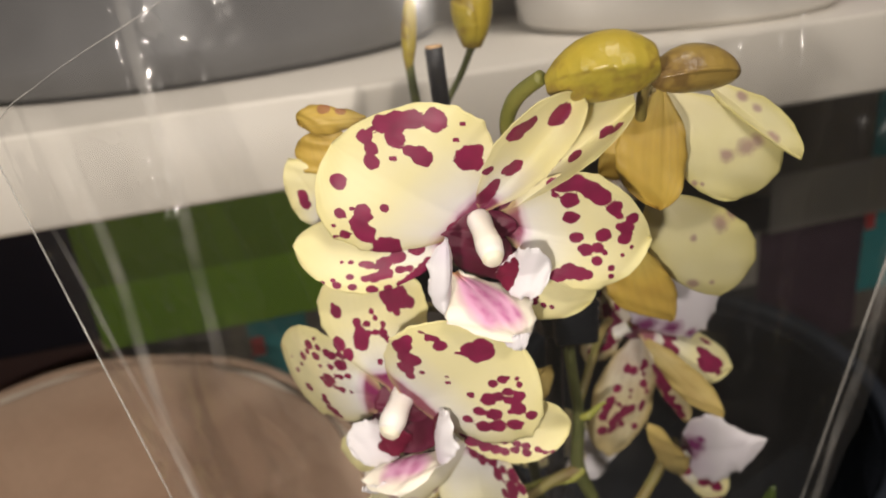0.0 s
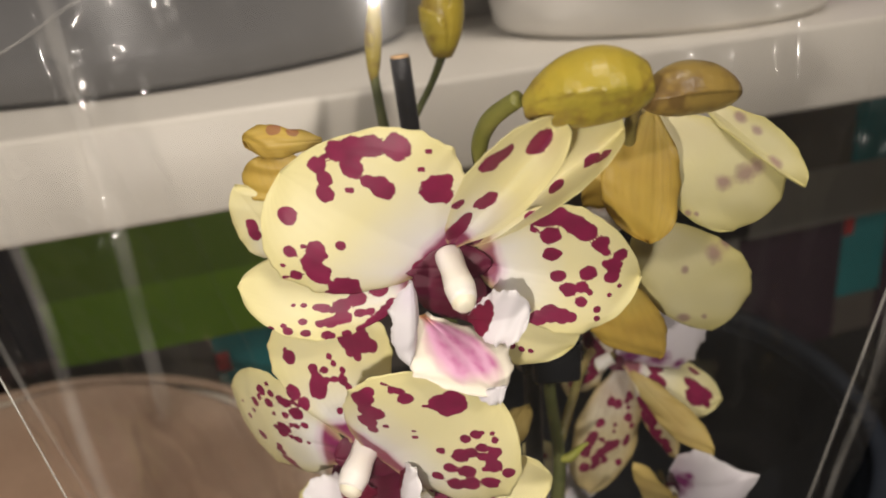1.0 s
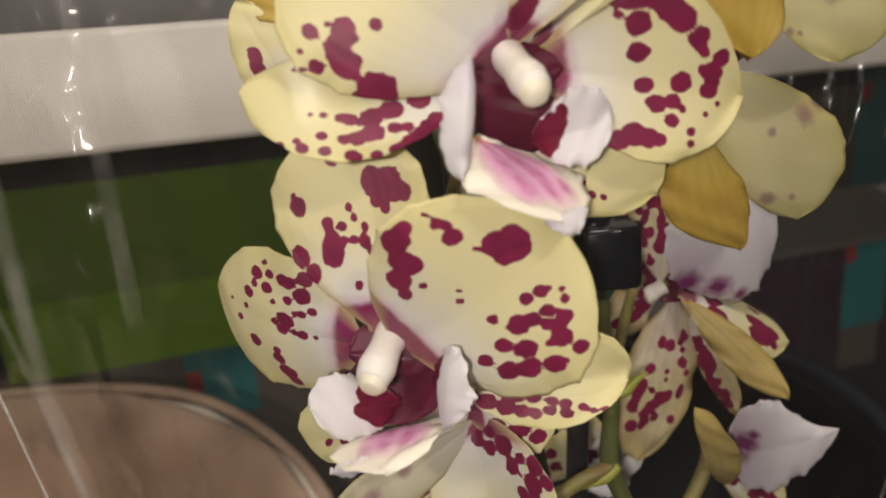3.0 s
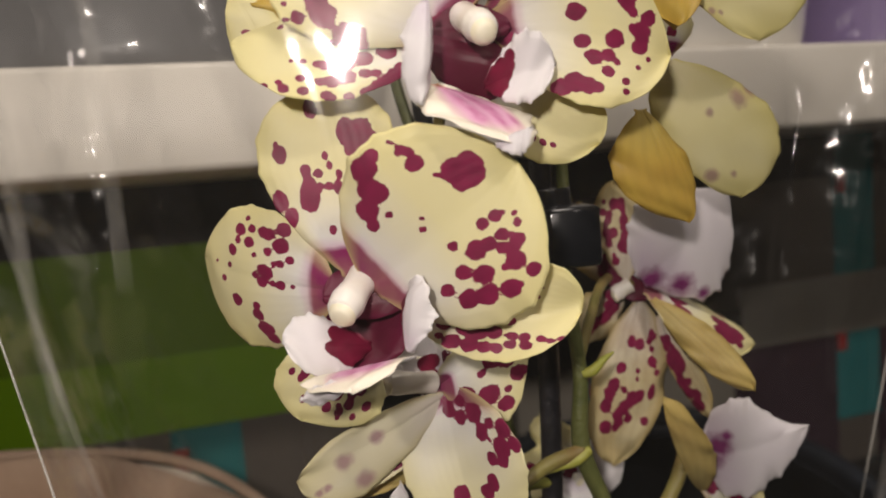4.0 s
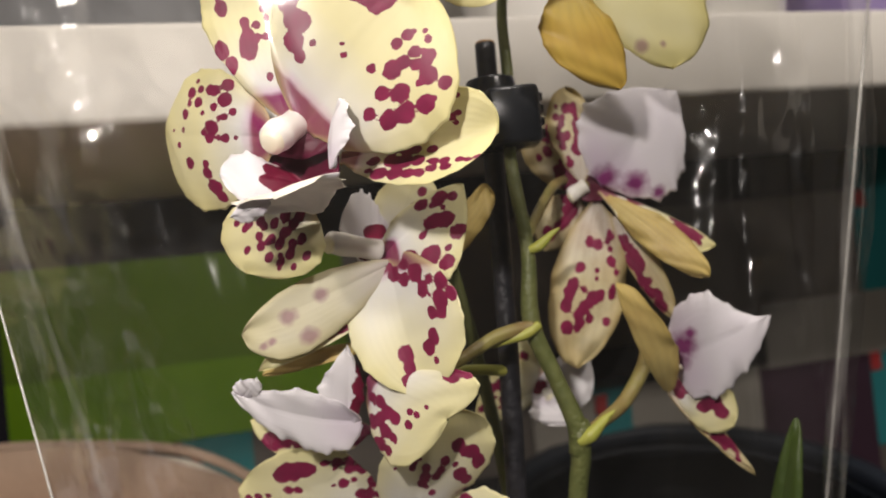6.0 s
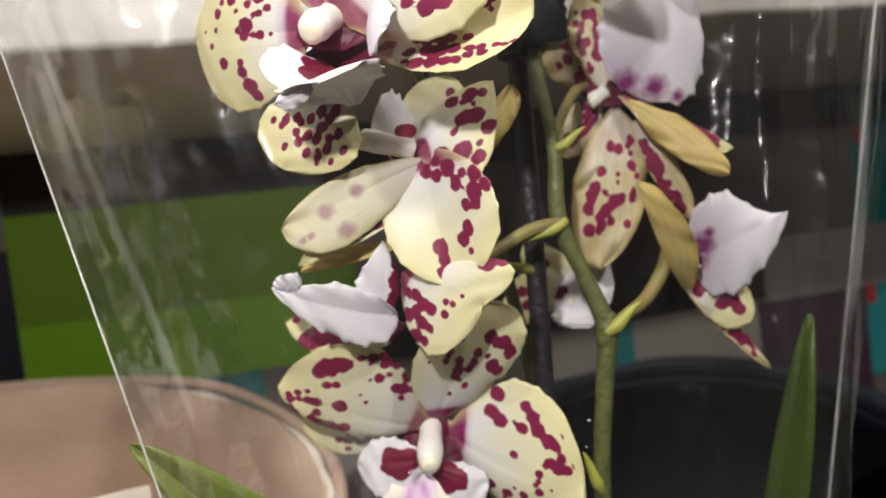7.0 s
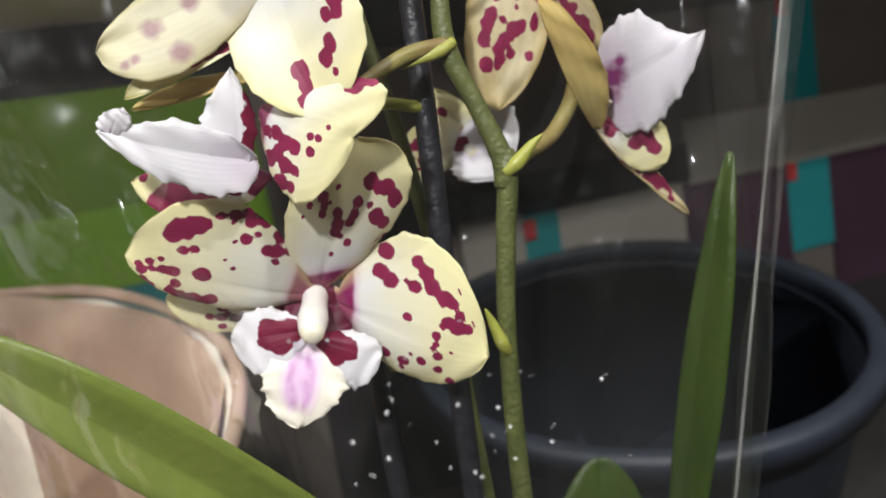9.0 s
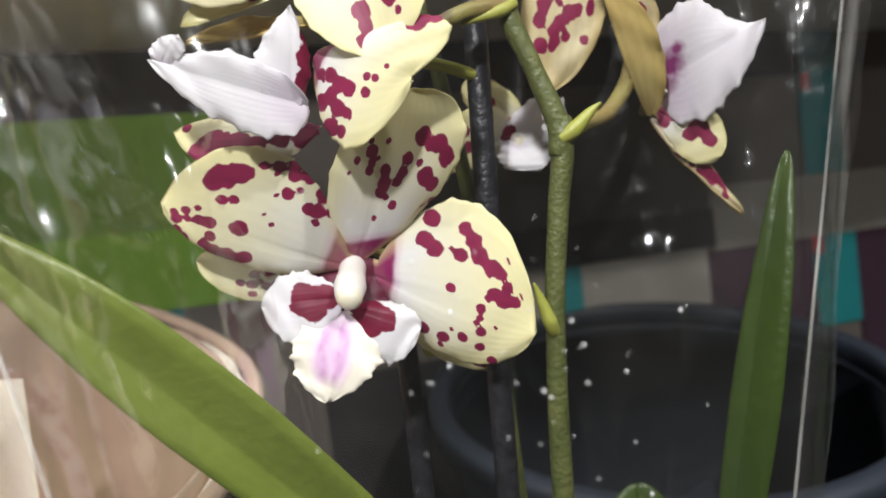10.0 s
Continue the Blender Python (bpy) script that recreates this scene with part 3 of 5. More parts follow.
def column(fl, base, tip, r):
    """The waxy column with its rounded anther cap, and the stalk end behind it."""
    b, t = mm(base), mm(tip)
    d = t - b
    rear = b + Vector((0.001, 0.010, -0.001))
    fl["ob"] = plant_part("flower", tube([rear, b + Vector((0, 0.004, 0)), b], [0.0010, 0.0012, 0.0012], 12), M_TWIG, None, fl["label"])
    bm = tube([b, b + d * 0.35, b + d * 0.7, b + d * 0.93, t], [r * MM * 0.95, r * MM * 0.85, r * MM * 1.0, r * MM * 0.85, r * MM * 0.35], 20)
    plant_part("column", bm, M_COLUMN, fl["ob"], "waxy white column")
    cap = tube([b + d * 0.84, b + d * 0.93, t + d * 0.02, t + d * 0.05], [r * MM * 0.55, r * MM * 0.80, r * MM * 0.55, r * MM * 0.15], 14)
    bmesh.ops.translate(cap, verts=cap.verts, vec=Vector((0, -0.0003, -0.0006)))
    plant_part("anther_cap", cap, M_ANTHER, fl["ob"], "cream yellow cap")


NAMES = {"p": "", "l": "", "b": "pale reverse with faint spots", "c": "whitish reverse with mauve smudges", "d": "pale ochre reverse", "y": "ochre yellow reverse", "w": "white lip lobe", "t": "dark maroon throat", "q": "shaded wilting petal with brown streaks", "v": "white lip with soft purple stain", "m": "pink striped lip with a yellow throat", "n": "white lip with a lilac stain"}


def petal(fl, name, cls, B, T, P1, P2, spots, **shape):
    rng = random.Random(round(T[0] * 11 + T[2] * 5))
    if cls in "plq":
        for su, sv, sr in list(spots):
            if rng.random() < 0.28:
                spots = spots + [(min(0.97, max(0.1, su + rng.uniform(-0.09, 0.09))), min(1, max(-1, sv + rng.uniform(-0.22, 0.22))), sr * rng.uniform(0.3, 0.5) + 0.15)]
    grid = (58, 52) if name in ("petal", "sepal") and cls in "pl" else (40, 34)
    data = petal_mesh(name, cls, B, T, P1, P2, spots, grid=grid, ruffle=0.55 if cls in "wmnv" else 0.9 if cls in "qyd" else 0.35, jag=0.035 if cls == "v" else 0.045 if cls in "wmn" else 0.012, **shape)
    plant_part(name, data, M_PETAL[cls], fl["ob"], NAMES[cls])


fl = flower('large front orchid flower, cream yellow with maroon blotches')
column(fl, (2.2, 146.0, 447.5), (4.3, 134.5, 443.0), 2.9)
petal(fl, 'petal', 'p', (2.5, 148.0, 446.2), (-26.3, 145.0, 467.4), (2.1, 141.0, 472.0), (-26.7, 143.0, 446.4),
      [(0.90, -0.40, 1.6), (0.83, -0.27, 1.4), (0.77, -0.10, 1.6), (0.85, 0.43, 1.7), (0.87, -0.67, 1.9), (0.82, -0.73, 2.1), (0.77, -0.50, 1.9), (0.77, -0.77, 1.9), (0.68, -0.80, 2.3), (0.67, -0.43, 1.3), (0.60, -0.43, 2.1), (0.57, -0.87, 0.6), (0.52, -0.73, 0.6), (0.38, -0.67, 2.8), (0.38, -0.80, 1.3), (0.13, 0.40, 1.5), (0.10, 0.23, 1.5), (0.07, 0.03, 1.1), (0.55, 0.30, 0.9), (0.63, 0.47, 1.4), (0.60, 0.63, 2.0), (0.53, 0.73, 2.0), (0.37, 0.90, 3.0), (0.72, 0.70, 1.1), (0.62, 0.87, 1.1)], pk=0.58, bulge=5)
petal(fl, 'petal', 'p', (6.7, 148.0, 445.4), (39.4, 147.0, 438.6), (24.0, 142.0, 457.0), (23.3, 143.0, 430.0),
      [(0.42, -0.87, 1.5), (0.48, -0.83, 1.8), (0.57, -0.83, 2.0), (0.65, -0.77, 2.0), (0.70, -0.67, 2.0), (0.77, -0.57, 1.6), (0.50, -0.60, 1.8), (0.48, -0.33, 1.6), (0.87, -0.50, 1.4), (0.82, -0.27, 1.6), (0.80, -0.03, 1.4), (0.67, -0.07, 1.6), (0.50, 0.03, 1.3), (0.57, 0.23, 1.4), (0.63, 0.17, 1.2), (0.68, 0.27, 0.7), (0.65, 0.43, 1.1), (0.75, 0.57, 0.7), (0.78, 0.77, 0.6), (0.42, 0.90, 1.4), (0.50, 0.70, 1.8), (0.57, 0.70, 1.6), (0.62, 0.70, 1.1), (0.03, -0.23, 1.7), (0.08, 0.30, 1.5)], pk=0.62, bulge=3)
petal(fl, 'sepal', 'p', (2.6, 147.0, 448.7), (23.3, 135.0, 473.9), (8.0, 133.0, 468.6), (17.6, 133.0, 461.4),
      [(0.65, -0.77, 2.0), (0.72, -0.70, 1.4), (0.85, -0.23, 2.2), (0.42, -0.23, 1.8), (0.38, -0.37, 1.1), (0.15, -0.53, 2.4), (0.25, -0.47, 1.5), (0.33, -0.83, 1.0)], pk=0.6, e2=0.42, bulge=1)
petal(fl, 'sepal', 'p', (5.2, 149.0, 447.3), (34.3, 140.0, 469.9), (22.6, 139.0, 470.2), (23.4, 137.0, 459.0),
      [(0.57, -0.83, 1.5), (0.23, -0.60, 1.1), (0.28, -0.53, 1.1), (0.35, -0.27, 1.1), (0.42, -0.17, 1.3), (0.48, -0.20, 1.0), (0.60, 0.27, 1.3), (0.80, 0.27, 1.3), (0.87, 0.57, 0.9)], pk=0.62, e2=0.46, bulge=-1)
petal(fl, 'sepal', 'p', (-2.2, 148.0, 442.6), (-38.6, 146.0, 445.3), (-23.8, 151.0, 449.9), (-24.1, 142.0, 434.2),
      [(0.27, 0.30, 1.4), (0.38, 0.43, 1.4), (0.48, 0.50, 1.4), (0.57, 0.50, 0.9), (0.60, 0.47, 0.7), (0.67, 0.43, 0.5), (0.72, 0.43, 0.4), (0.38, 0.70, 0.9), (0.48, 0.70, 1.3), (0.55, 0.73, 1.1), (0.60, 0.73, 0.8), (0.68, 0.70, 0.7), (0.77, 0.90, 0.8), (0.68, 0.87, 0.8), (0.57, 0.97, 0.8), (0.48, 0.97, 0.8), (0.22, 0.87, 1.4), (0.27, 0.97, 1.4), (0.32, 1.00, 1.4), (0.38, 1.00, 1.0), (0.15, 0.90, 1.0), (0.78, -0.50, 0.5)], pk=0.62, bulge=2)
petal(fl, 'sepal', 'p', (5.9, 150.0, 438.9), (25.8, 148.0, 423.7), (23.5, 149.0, 434.9), (11.4, 148.0, 422.5),
      [(0.47, 0.67, 1.0), (0.57, 0.63, 0.9), (0.67, 0.60, 0.6), (0.55, 0.77, 0.7), (0.73, 0.57, 0.5)], pk=0.62, bulge=1)
petal(fl, 'lip', 'm', (-4.2, 144.6, 436.0), (8.6, 132.5, 423.6), (10.6, 143.0, 429.6), (-7.2, 134.0, 431.2),
      [], pk=0.56, e1=1.0, e2=0.55, bulge=1.5)
petal(fl, 'lip_tip', 'w', (4.6, 133.6, 424.6), (10.4, 131.6, 426.6), (9.2, 132.4, 425.4), (8.6, 131.8, 422.6),
      [], pk=0.55, e2=1.0, bulge=0.5)
petal(fl, 'side_lobe', 'w', (-4.8, 133.4, 448.3), (-7.2, 134.0, 431.6), (-9.6, 134.4, 440.6), (-4.9, 138.0, 438.5),
      [], pk=0.6, bulge=1)
petal(fl, 'side_lobe', 'w', (4.8, 143.6, 435.0), (16.4, 139.4, 437.2), (11.4, 138.6, 443.0), (11.2, 138.2, 431.2),
      [(0.05, -0.40, 3.0), (0.14, 0.00, 3.0), (0.32, -0.40, 1.7), (0.42, -0.62, 0.9), (0.20, 0.45, 1.8)], pk=0.62, bulge=2)
petal(fl, 'throat', 't', (-5.4, 142.5, 442.6), (8.8, 141.8, 438.4), (2.4, 147.6, 446.0), (2.6, 146.8, 433.0),
      [], pk=0.5, e1=0.35, e2=0.35, bulge=-1.5)
petal(fl, 'throat', 't', (-6.6, 145.0, 446.1), (10.3, 145.2, 444.9), (2.3, 145.8, 450.0), (1.7, 144.8, 442.6),
      [], pk=0.5, bulge=0)
fl = flower('cream orchid flower with maroon spots and white lip')
column(fl, (-19.6, 152.0, 402.4), (-23.9, 142.5, 397.4), 3.3)
petal(fl, 'petal', 'p', (-18.6, 150.0, 401.0), (8.4, 137.0, 421.6), (-17.1, 139.0, 426.5), (7.9, 139.0, 395.3),
      [(0.77, -0.37, 2.1), (0.83, -0.33, 2.4), (0.83, -0.20, 1.9), (0.77, -0.20, 1.7), (0.67, -0.60, 1.5), (0.68, -0.73, 0.8), (0.48, -0.83, 2.2), (0.42, -0.67, 2.2), (0.43, -0.60, 1.8), (0.33, -0.60, 2.1), (0.30, -0.50, 1.2), (0.40, -0.40, 0.7), (0.55, -0.90, 1.1), (0.47, -0.10, 0.7), (0.52, 0.17, 0.9), (0.70, 0.20, 1.1), (0.77, 0.27, 1.1), (0.73, 0.40, 1.1), (0.83, 0.50, 0.7), (0.77, 0.57, 1.3), (0.60, 0.33, 1.7), (0.67, 0.37, 1.1), (0.70, 0.50, 1.1), (0.70, 0.63, 1.7), (0.73, 0.83, 1.2), (0.47, 0.43, 1.3), (0.55, 0.53, 1.7), (0.35, 0.50, 1.3), (0.40, 0.63, 1.8), (0.50, 0.70, 1.9), (0.60, 0.77, 1.7)], pk=0.54, bulge=4)
petal(fl, 'petal', 'p', (-24.7, 153.0, 400.0), (-54.1, 173.0, 406.8), (-38.9, 160.0, 417.3), (-43.3, 167.0, 387.8),
      [(0.65, -0.63, 1.3), (0.57, -0.70, 0.9), (0.57, -0.50, 1.2), (0.48, -0.70, 1.2), (0.43, -0.70, 1.2), (0.37, -0.83, 1.4), (0.68, -0.33, 1.2), (0.70, -0.10, 0.7), (0.75, 0.13, 0.7), (0.42, -0.47, 0.9), (0.35, -0.60, 1.6), (0.28, -0.47, 0.9), (0.50, -0.07, 0.7), (0.42, -0.13, 1.6), (0.43, 0.03, 1.2), (0.32, 0.00, 1.0), (0.65, 0.37, 1.4), (0.50, 0.37, 0.9), (0.50, 0.50, 1.3), (0.45, 0.70, 1.8), (0.42, 0.83, 1.4), (0.37, -0.30, 0.6)], pk=0.58, bulge=4)
petal(fl, 'sepal', 'p', (-21.7, 152.0, 402.6), (-25.1, 152.0, 438.0), (-37.1, 151.0, 425.0), (-11.5, 150.0, 427.6),
      [(0.50, -0.37, 1.5), (0.43, -0.40, 1.9), (0.58, -0.37, 1.0), (0.57, -0.20, 0.6), (0.60, -0.03, 0.6), (0.50, -0.23, 0.6), (0.50, -0.10, 0.6), (0.55, 0.10, 0.7), (0.47, 0.07, 1.0), (0.42, 0.13, 0.8), (0.27, -0.20, 0.7), (0.42, -0.87, 1.5), (0.33, -0.90, 1.4), (0.67, -0.70, 1.3), (0.73, 0.33, 2.1), (0.70, 0.53, 2.3), (0.65, 0.67, 1.3), (0.67, 0.43, 1.5), (0.90, -0.23, 1.3), (0.65, -0.07, 0.6)], pk=0.62, bulge=1)
petal(fl, 'sepal', 'p', (-12.2, 154.0, 394.3), (18.8, 141.0, 394.2), (10.1, 142.5, 403.9), (3.2, 142.0, 386.2),
      [(0.30, -0.07, 1.1), (0.37, 0.00, 1.4), (0.45, 0.03, 1.6), (0.52, 0.13, 0.9), (0.63, 0.17, 0.9), (0.27, 0.37, 1.1), (0.38, 0.37, 1.4), (0.47, 0.40, 1.6), (0.57, 0.43, 1.2), (0.67, 0.50, 0.9), (0.73, 0.53, 0.9), (0.82, 0.63, 0.7), (0.88, 0.80, 0.6), (0.93, 0.97, 0.6), (0.33, 0.77, 1.4), (0.43, 0.73, 1.4), (0.52, 0.73, 1.1), (0.60, 0.73, 0.9), (0.67, 0.63, 0.9), (0.75, 0.73, 0.9), (0.70, -0.83, 0.6), (0.73, -0.53, 0.6), (0.73, -0.33, 0.5)], pk=0.62, bulge=1)
petal(fl, 'sepal', 'p', (-23.1, 157.0, 390.7), (-35.2, 160.0, 373.1), (-38.9, 160.0, 384.6), (-19.0, 158.0, 374.4),
      [(0.52, -0.40, 0.8), (0.45, -0.23, 0.9), (0.42, 0.07, 0.9), (0.60, -0.10, 0.8), (0.58, 0.13, 0.9), (0.48, 0.30, 1.0), (0.37, 0.43, 1.0), (0.32, 0.20, 1.1), (0.27, 0.53, 1.1), (0.55, 0.50, 0.9), (0.77, -0.20, 0.7), (0.57, -0.67, 0.7), (0.68, 0.00, 0.9), (0.75, 0.27, 0.9), (0.60, 0.30, 1.0), (0.65, 0.53, 1.0), (0.47, 0.60, 1.0), (0.77, 0.50, 0.8), (0.62, 0.77, 0.9), (0.50, -0.10, 0.8)], pk=0.6, bulge=1)
petal(fl, 'lip', 'm', (-18.0, 151.0, 383.6), (-22.6, 134.5, 387.0), (-31.0, 142.0, 385.4), (-10.8, 141.0, 388.6),
      [], pk=0.6, e1=0.55, e2=0.5, bulge=-2, curl=1.5)
petal(fl, 'lip_tip', 'w', (-24.0, 138.0, 385.6), (-32.0, 140.0, 383.4), (-28.0, 137.6, 386.6), (-27.6, 140.0, 382.4),
      [], pk=0.45, e2=1.0, bulge=0.5)
petal(fl, 'side_lobe', 'w', (-19.5, 151.5, 389.0), (-35.0, 146.0, 392.2), (-30.2, 150.0, 396.4), (-28.2, 145.6, 385.4),
      [(0.08, 0.00, 4.2), (0.26, -0.10, 3.2), (0.42, -0.40, 1.5), (0.43, 0.20, 1.8), (0.30, 0.50, 2.0)], pk=0.64, bulge=2)
petal(fl, 'side_lobe', 'w', (-12.4, 139.0, 390.4), (-9.5, 140.6, 403.4), (-7.6, 135.0, 397.0), (-12.4, 147.0, 397.5),
      [(0.55, 0.75, 3.0), (0.30, 0.80, 2.6)], pk=0.5, e2=0.7, bulge=1)
petal(fl, 'throat', 't', (-29.8, 153.2, 391.2), (-12.2, 148.6, 391.6), (-20.0, 157.0, 400.0), (-21.6, 149.8, 385.4),
      [], pk=0.5, e1=0.38, e2=0.38, bulge=-2)
petal(fl, 'throat', 't', (-27.5, 151.2, 399.4), (-11.8, 149.2, 397.6), (-19.9, 152.5, 404.9), (-20.7, 150.0, 394.7),
      [], pk=0.5, bulge=0)
fl = flower('lowest orchid flower, spotted cream with pink lip')
column(fl, (-11.7, 193.0, 305.8), (-12.8, 176.5, 299.6), 3.4)
petal(fl, 'petal', 'l', (-12.9, 190.0, 305.5), (-47.4, 179.0, 322.9), (-24.0, 177.0, 330.6), (-35.1, 184.0, 308.9),
      [(0.77, -0.63, 2.4), (0.80, -0.57, 1.7), (0.72, -0.67, 2.1), (0.68, -0.73, 1.6), (0.73, -0.37, 1.1), (0.68, -0.43, 0.9), (0.62, -0.83, 0.9), (0.55, -0.87, 1.3), (0.48, -0.97, 1.3), (0.45, -0.90, 1.3), (0.38, -1.00, 1.4), (0.45, -0.67, 1.3), (0.33, -0.70, 1.3), (0.28, -1.00, 1.7), (0.28, -0.77, 1.6), (0.20, -1.00, 1.5), (0.48, -0.30, 0.6), (0.62, -0.10, 1.7), (0.87, -0.07, 0.9), (0.92, 0.30, 1.0), (0.92, 0.87, 0.9), (0.88, 1.00, 1.0), (0.80, 0.00, 1.1), (0.75, -0.03, 1.3), (0.73, 0.27, 1.1), (0.78, 0.70, 1.1), (0.72, 0.73, 1.6), (0.65, 0.63, 1.6), (0.57, 0.53, 1.5)], pk=0.6, bulge=4)
petal(fl, 'petal', 'l', (-7.6, 190.0, 302.8), (23.6, 173.0, 288.3), (14.4, 178.0, 316.1), (7.5, 182.0, 283.6),
      [(0.38, -0.87, 1.9), (0.35, -0.70, 1.9), (0.42, -0.57, 1.8), (0.60, -0.77, 1.4), (0.65, -0.70, 1.7), (0.58, -0.53, 1.4), (0.68, -0.57, 1.7), (0.75, -0.53, 1.8), (0.80, -0.53, 1.2), (0.52, -0.23, 1.0), (0.85, -0.47, 1.1), (0.78, -0.30, 1.4), (0.83, -0.30, 1.7), (0.88, -0.33, 1.2), (0.70, -0.10, 1.0), (0.70, 0.00, 0.7), (0.72, 0.23, 1.0), (0.73, 0.53, 1.0), (0.63, 0.43, 1.1), (0.40, 0.60, 1.3), (0.52, 0.57, 1.3), (0.82, 0.87, 1.0)], pk=0.62, bulge=3)
petal(fl, 'sepal', 'l', (-11.0, 191.0, 306.0), (4.5, 170.0, 338.6), (-13.0, 178.0, 326.4), (12.6, 174.0, 325.5),
      [(0.70, -0.37, 1.2), (0.65, -0.30, 0.8), (0.60, -0.30, 0.8), (0.60, -0.03, 1.1), (0.52, 0.00, 1.4), (0.47, 0.00, 1.2), (0.38, 0.30, 0.9), (0.52, 0.23, 1.0), (0.65, 0.27, 1.1), (0.58, 0.27, 1.0), (0.65, -0.57, 0.7), (0.75, 0.40, 1.5), (0.70, 0.63, 1.6), (0.62, 0.80, 1.6), (0.70, 0.53, 1.1), (0.52, 0.60, 1.7), (0.47, 0.77, 1.4), (0.35, 1.00, 0.9)], pk=0.6, bulge=3)
petal(fl, 'sepal', 'l', (-16.9, 195.0, 302.4), (-45.1, 191.0, 310.3), (-32.8, 193.0, 311.7), (-34.3, 191.0, 300.2),
      [(0.58, 0.20, 0.9), (0.50, 0.10, 0.9), (0.45, 0.03, 0.9), (0.68, 0.53, 0.8), (0.60, 0.53, 1.0), (0.50, 0.53, 1.0), (0.42, 0.47, 0.9), (0.60, 0.80, 0.8), (0.27, -0.17, 1.6), (0.13, -0.13, 1.6)], pk=0.6, bulge=1)
petal(fl, 'sepal', 'l', (-4.8, 196.0, 296.3), (19.0, 191.0, 278.1), (10.4, 194.0, 292.7), (3.1, 191.0, 283.7),
      [(0.40, 0.50, 1.6), (0.52, 0.43, 1.4), (0.62, 0.33, 1.4), (0.73, 0.30, 1.3), (0.85, 0.33, 1.2), (0.30, 0.30, 1.3)], pk=0.6, bulge=1)
petal(fl, 'lip', 'n', (-14.8, 182.5, 296.4), (-20.0, 178.5, 278.6), (-7.6, 179.0, 286.6), (-25.6, 179.5, 289.8),
      [], pk=0.42, e1=0.32, e2=0.75, bulge=1.5)
petal(fl, 'side_lobe', 'w', (-13.8, 183.0, 299.1), (-31.3, 184.0, 299.2), (-23.6, 184.0, 305.6), (-23.6, 181.0, 290.9),
      [(0.40, 0.03, 3.2), (0.23, -0.07, 2.4), (0.48, -0.33, 1.7), (0.37, 0.37, 1.8)], pk=0.6, bulge=2)
petal(fl, 'side_lobe', 'w', (-14.0, 183.0, 297.3), (1.0, 180.0, 291.0), (-2.9, 182.0, 296.6), (-7.3, 180.0, 285.0),
      [(0.32, 0.07, 3.2), (0.50, 0.07, 2.4), (0.42, 0.37, 1.9), (0.22, 0.40, 1.7)], pk=0.62, bulge=2)
petal(fl, 'throat', 't', (-21.4, 187.0, 300.7), (-4.7, 187.0, 296.8), (-12.4, 189.0, 304.0), (-13.6, 182.0, 293.1),
      [], pk=0.5, bulge=0)
petal(fl, 'throat', 't', (-21.1, 189.5, 305.8), (-5.2, 189.0, 300.1), (-11.1, 190.0, 308.8), (-13.1, 188.8, 301.0),
      [], pk=0.5, bulge=0)
fl = flower('orchid flower turned sideways with white boat-shaped lip')
column(fl, (-8.0, 170.5, 375.4), (-18.6, 163.0, 378.4), 2.7)
petal(fl, 'petal', 'l', (-5.6, 171.0, 375.0), (-0.2, 163.0, 343.4), (-15.7, 166.0, 356.5), (9.3, 156.0, 361.6),
      [(0.20, 0.50, 2.0), (0.22, 0.23, 1.5), (0.17, 0.03, 1.6), (0.32, 0.50, 1.6), (0.35, 0.93, 1.5), (0.47, 0.53, 1.3), (0.12, 0.33, 1.3), (0.27, 0.87, 2.0), (0.38, 0.73, 2.0), (0.47, 0.67, 1.5), (0.63, 0.50, 1.5), (0.70, 0.37, 1.5), (0.72, -0.13, 1.8), (0.80, -0.17, 1.5), (0.87, -0.47, 1.3)], pk=0.45, e1=0.55, e2=0.6, bulge=2)
petal(fl, 'sepal', 'l', (-6.5, 170.5, 374.6), (12.4, 166.0, 388.0), (-1.8, 168.0, 383.4), (7.0, 164.5, 367.4),
      [(0.75, -0.10, 1.5), (0.62, -0.35, 1.2), (0.60, 0.20, 1.6), (0.72, 0.35, 1.7), (0.50, 0.62, 2.0), (0.35, 0.75, 2.2), (0.25, 0.55, 1.8), (0.82, 0.70, 1.5), (0.64, 0.80, 1.5), (0.45, 0.30, 0.8), (0.86, 0.10, 1.0)], pk=0.6, bulge=2)
petal(fl, 'petal', 'l', (-13.2, 172.0, 347.2), (3.8, 159.0, 338.4), (9.4, 157.0, 348.0), (-9.6, 167.0, 328.2),
      [(0.32, 0.30, 1.5), (0.44, 0.32, 1.7), (0.55, 0.34, 1.5), (0.37, 0.58, 1.5), (0.48, 0.62, 1.7), (0.58, 0.60, 1.1), (0.28, 0.78, 1.7), (0.42, 0.88, 1.7), (0.55, 0.85, 1.2), (0.70, 0.34, 1.0), (0.74, 0.12, 0.8), (0.66, 0.15, 0.8), (0.52, -0.90, 2.1), (0.62, -0.98, 1.2), (0.20, 0.40, 1.2)], pk=0.6, e1=0.5, e2=0.5, bulge=2)
petal(fl, 'petal', 'c', (-4.6, 171.0, 372.5), (-37.7, 160.0, 360.4), (-24.1, 163.0, 370.7), (-24.7, 163.0, 355.1),
      [(0.52, -0.07, 1.8), (0.73, 0.10, 2.0), (0.58, 0.67, 2.3), (0.88, 0.70, 1.0), (0.82, 0.60, 1.0)], pk=0.6, e2=0.6, bulge=2)
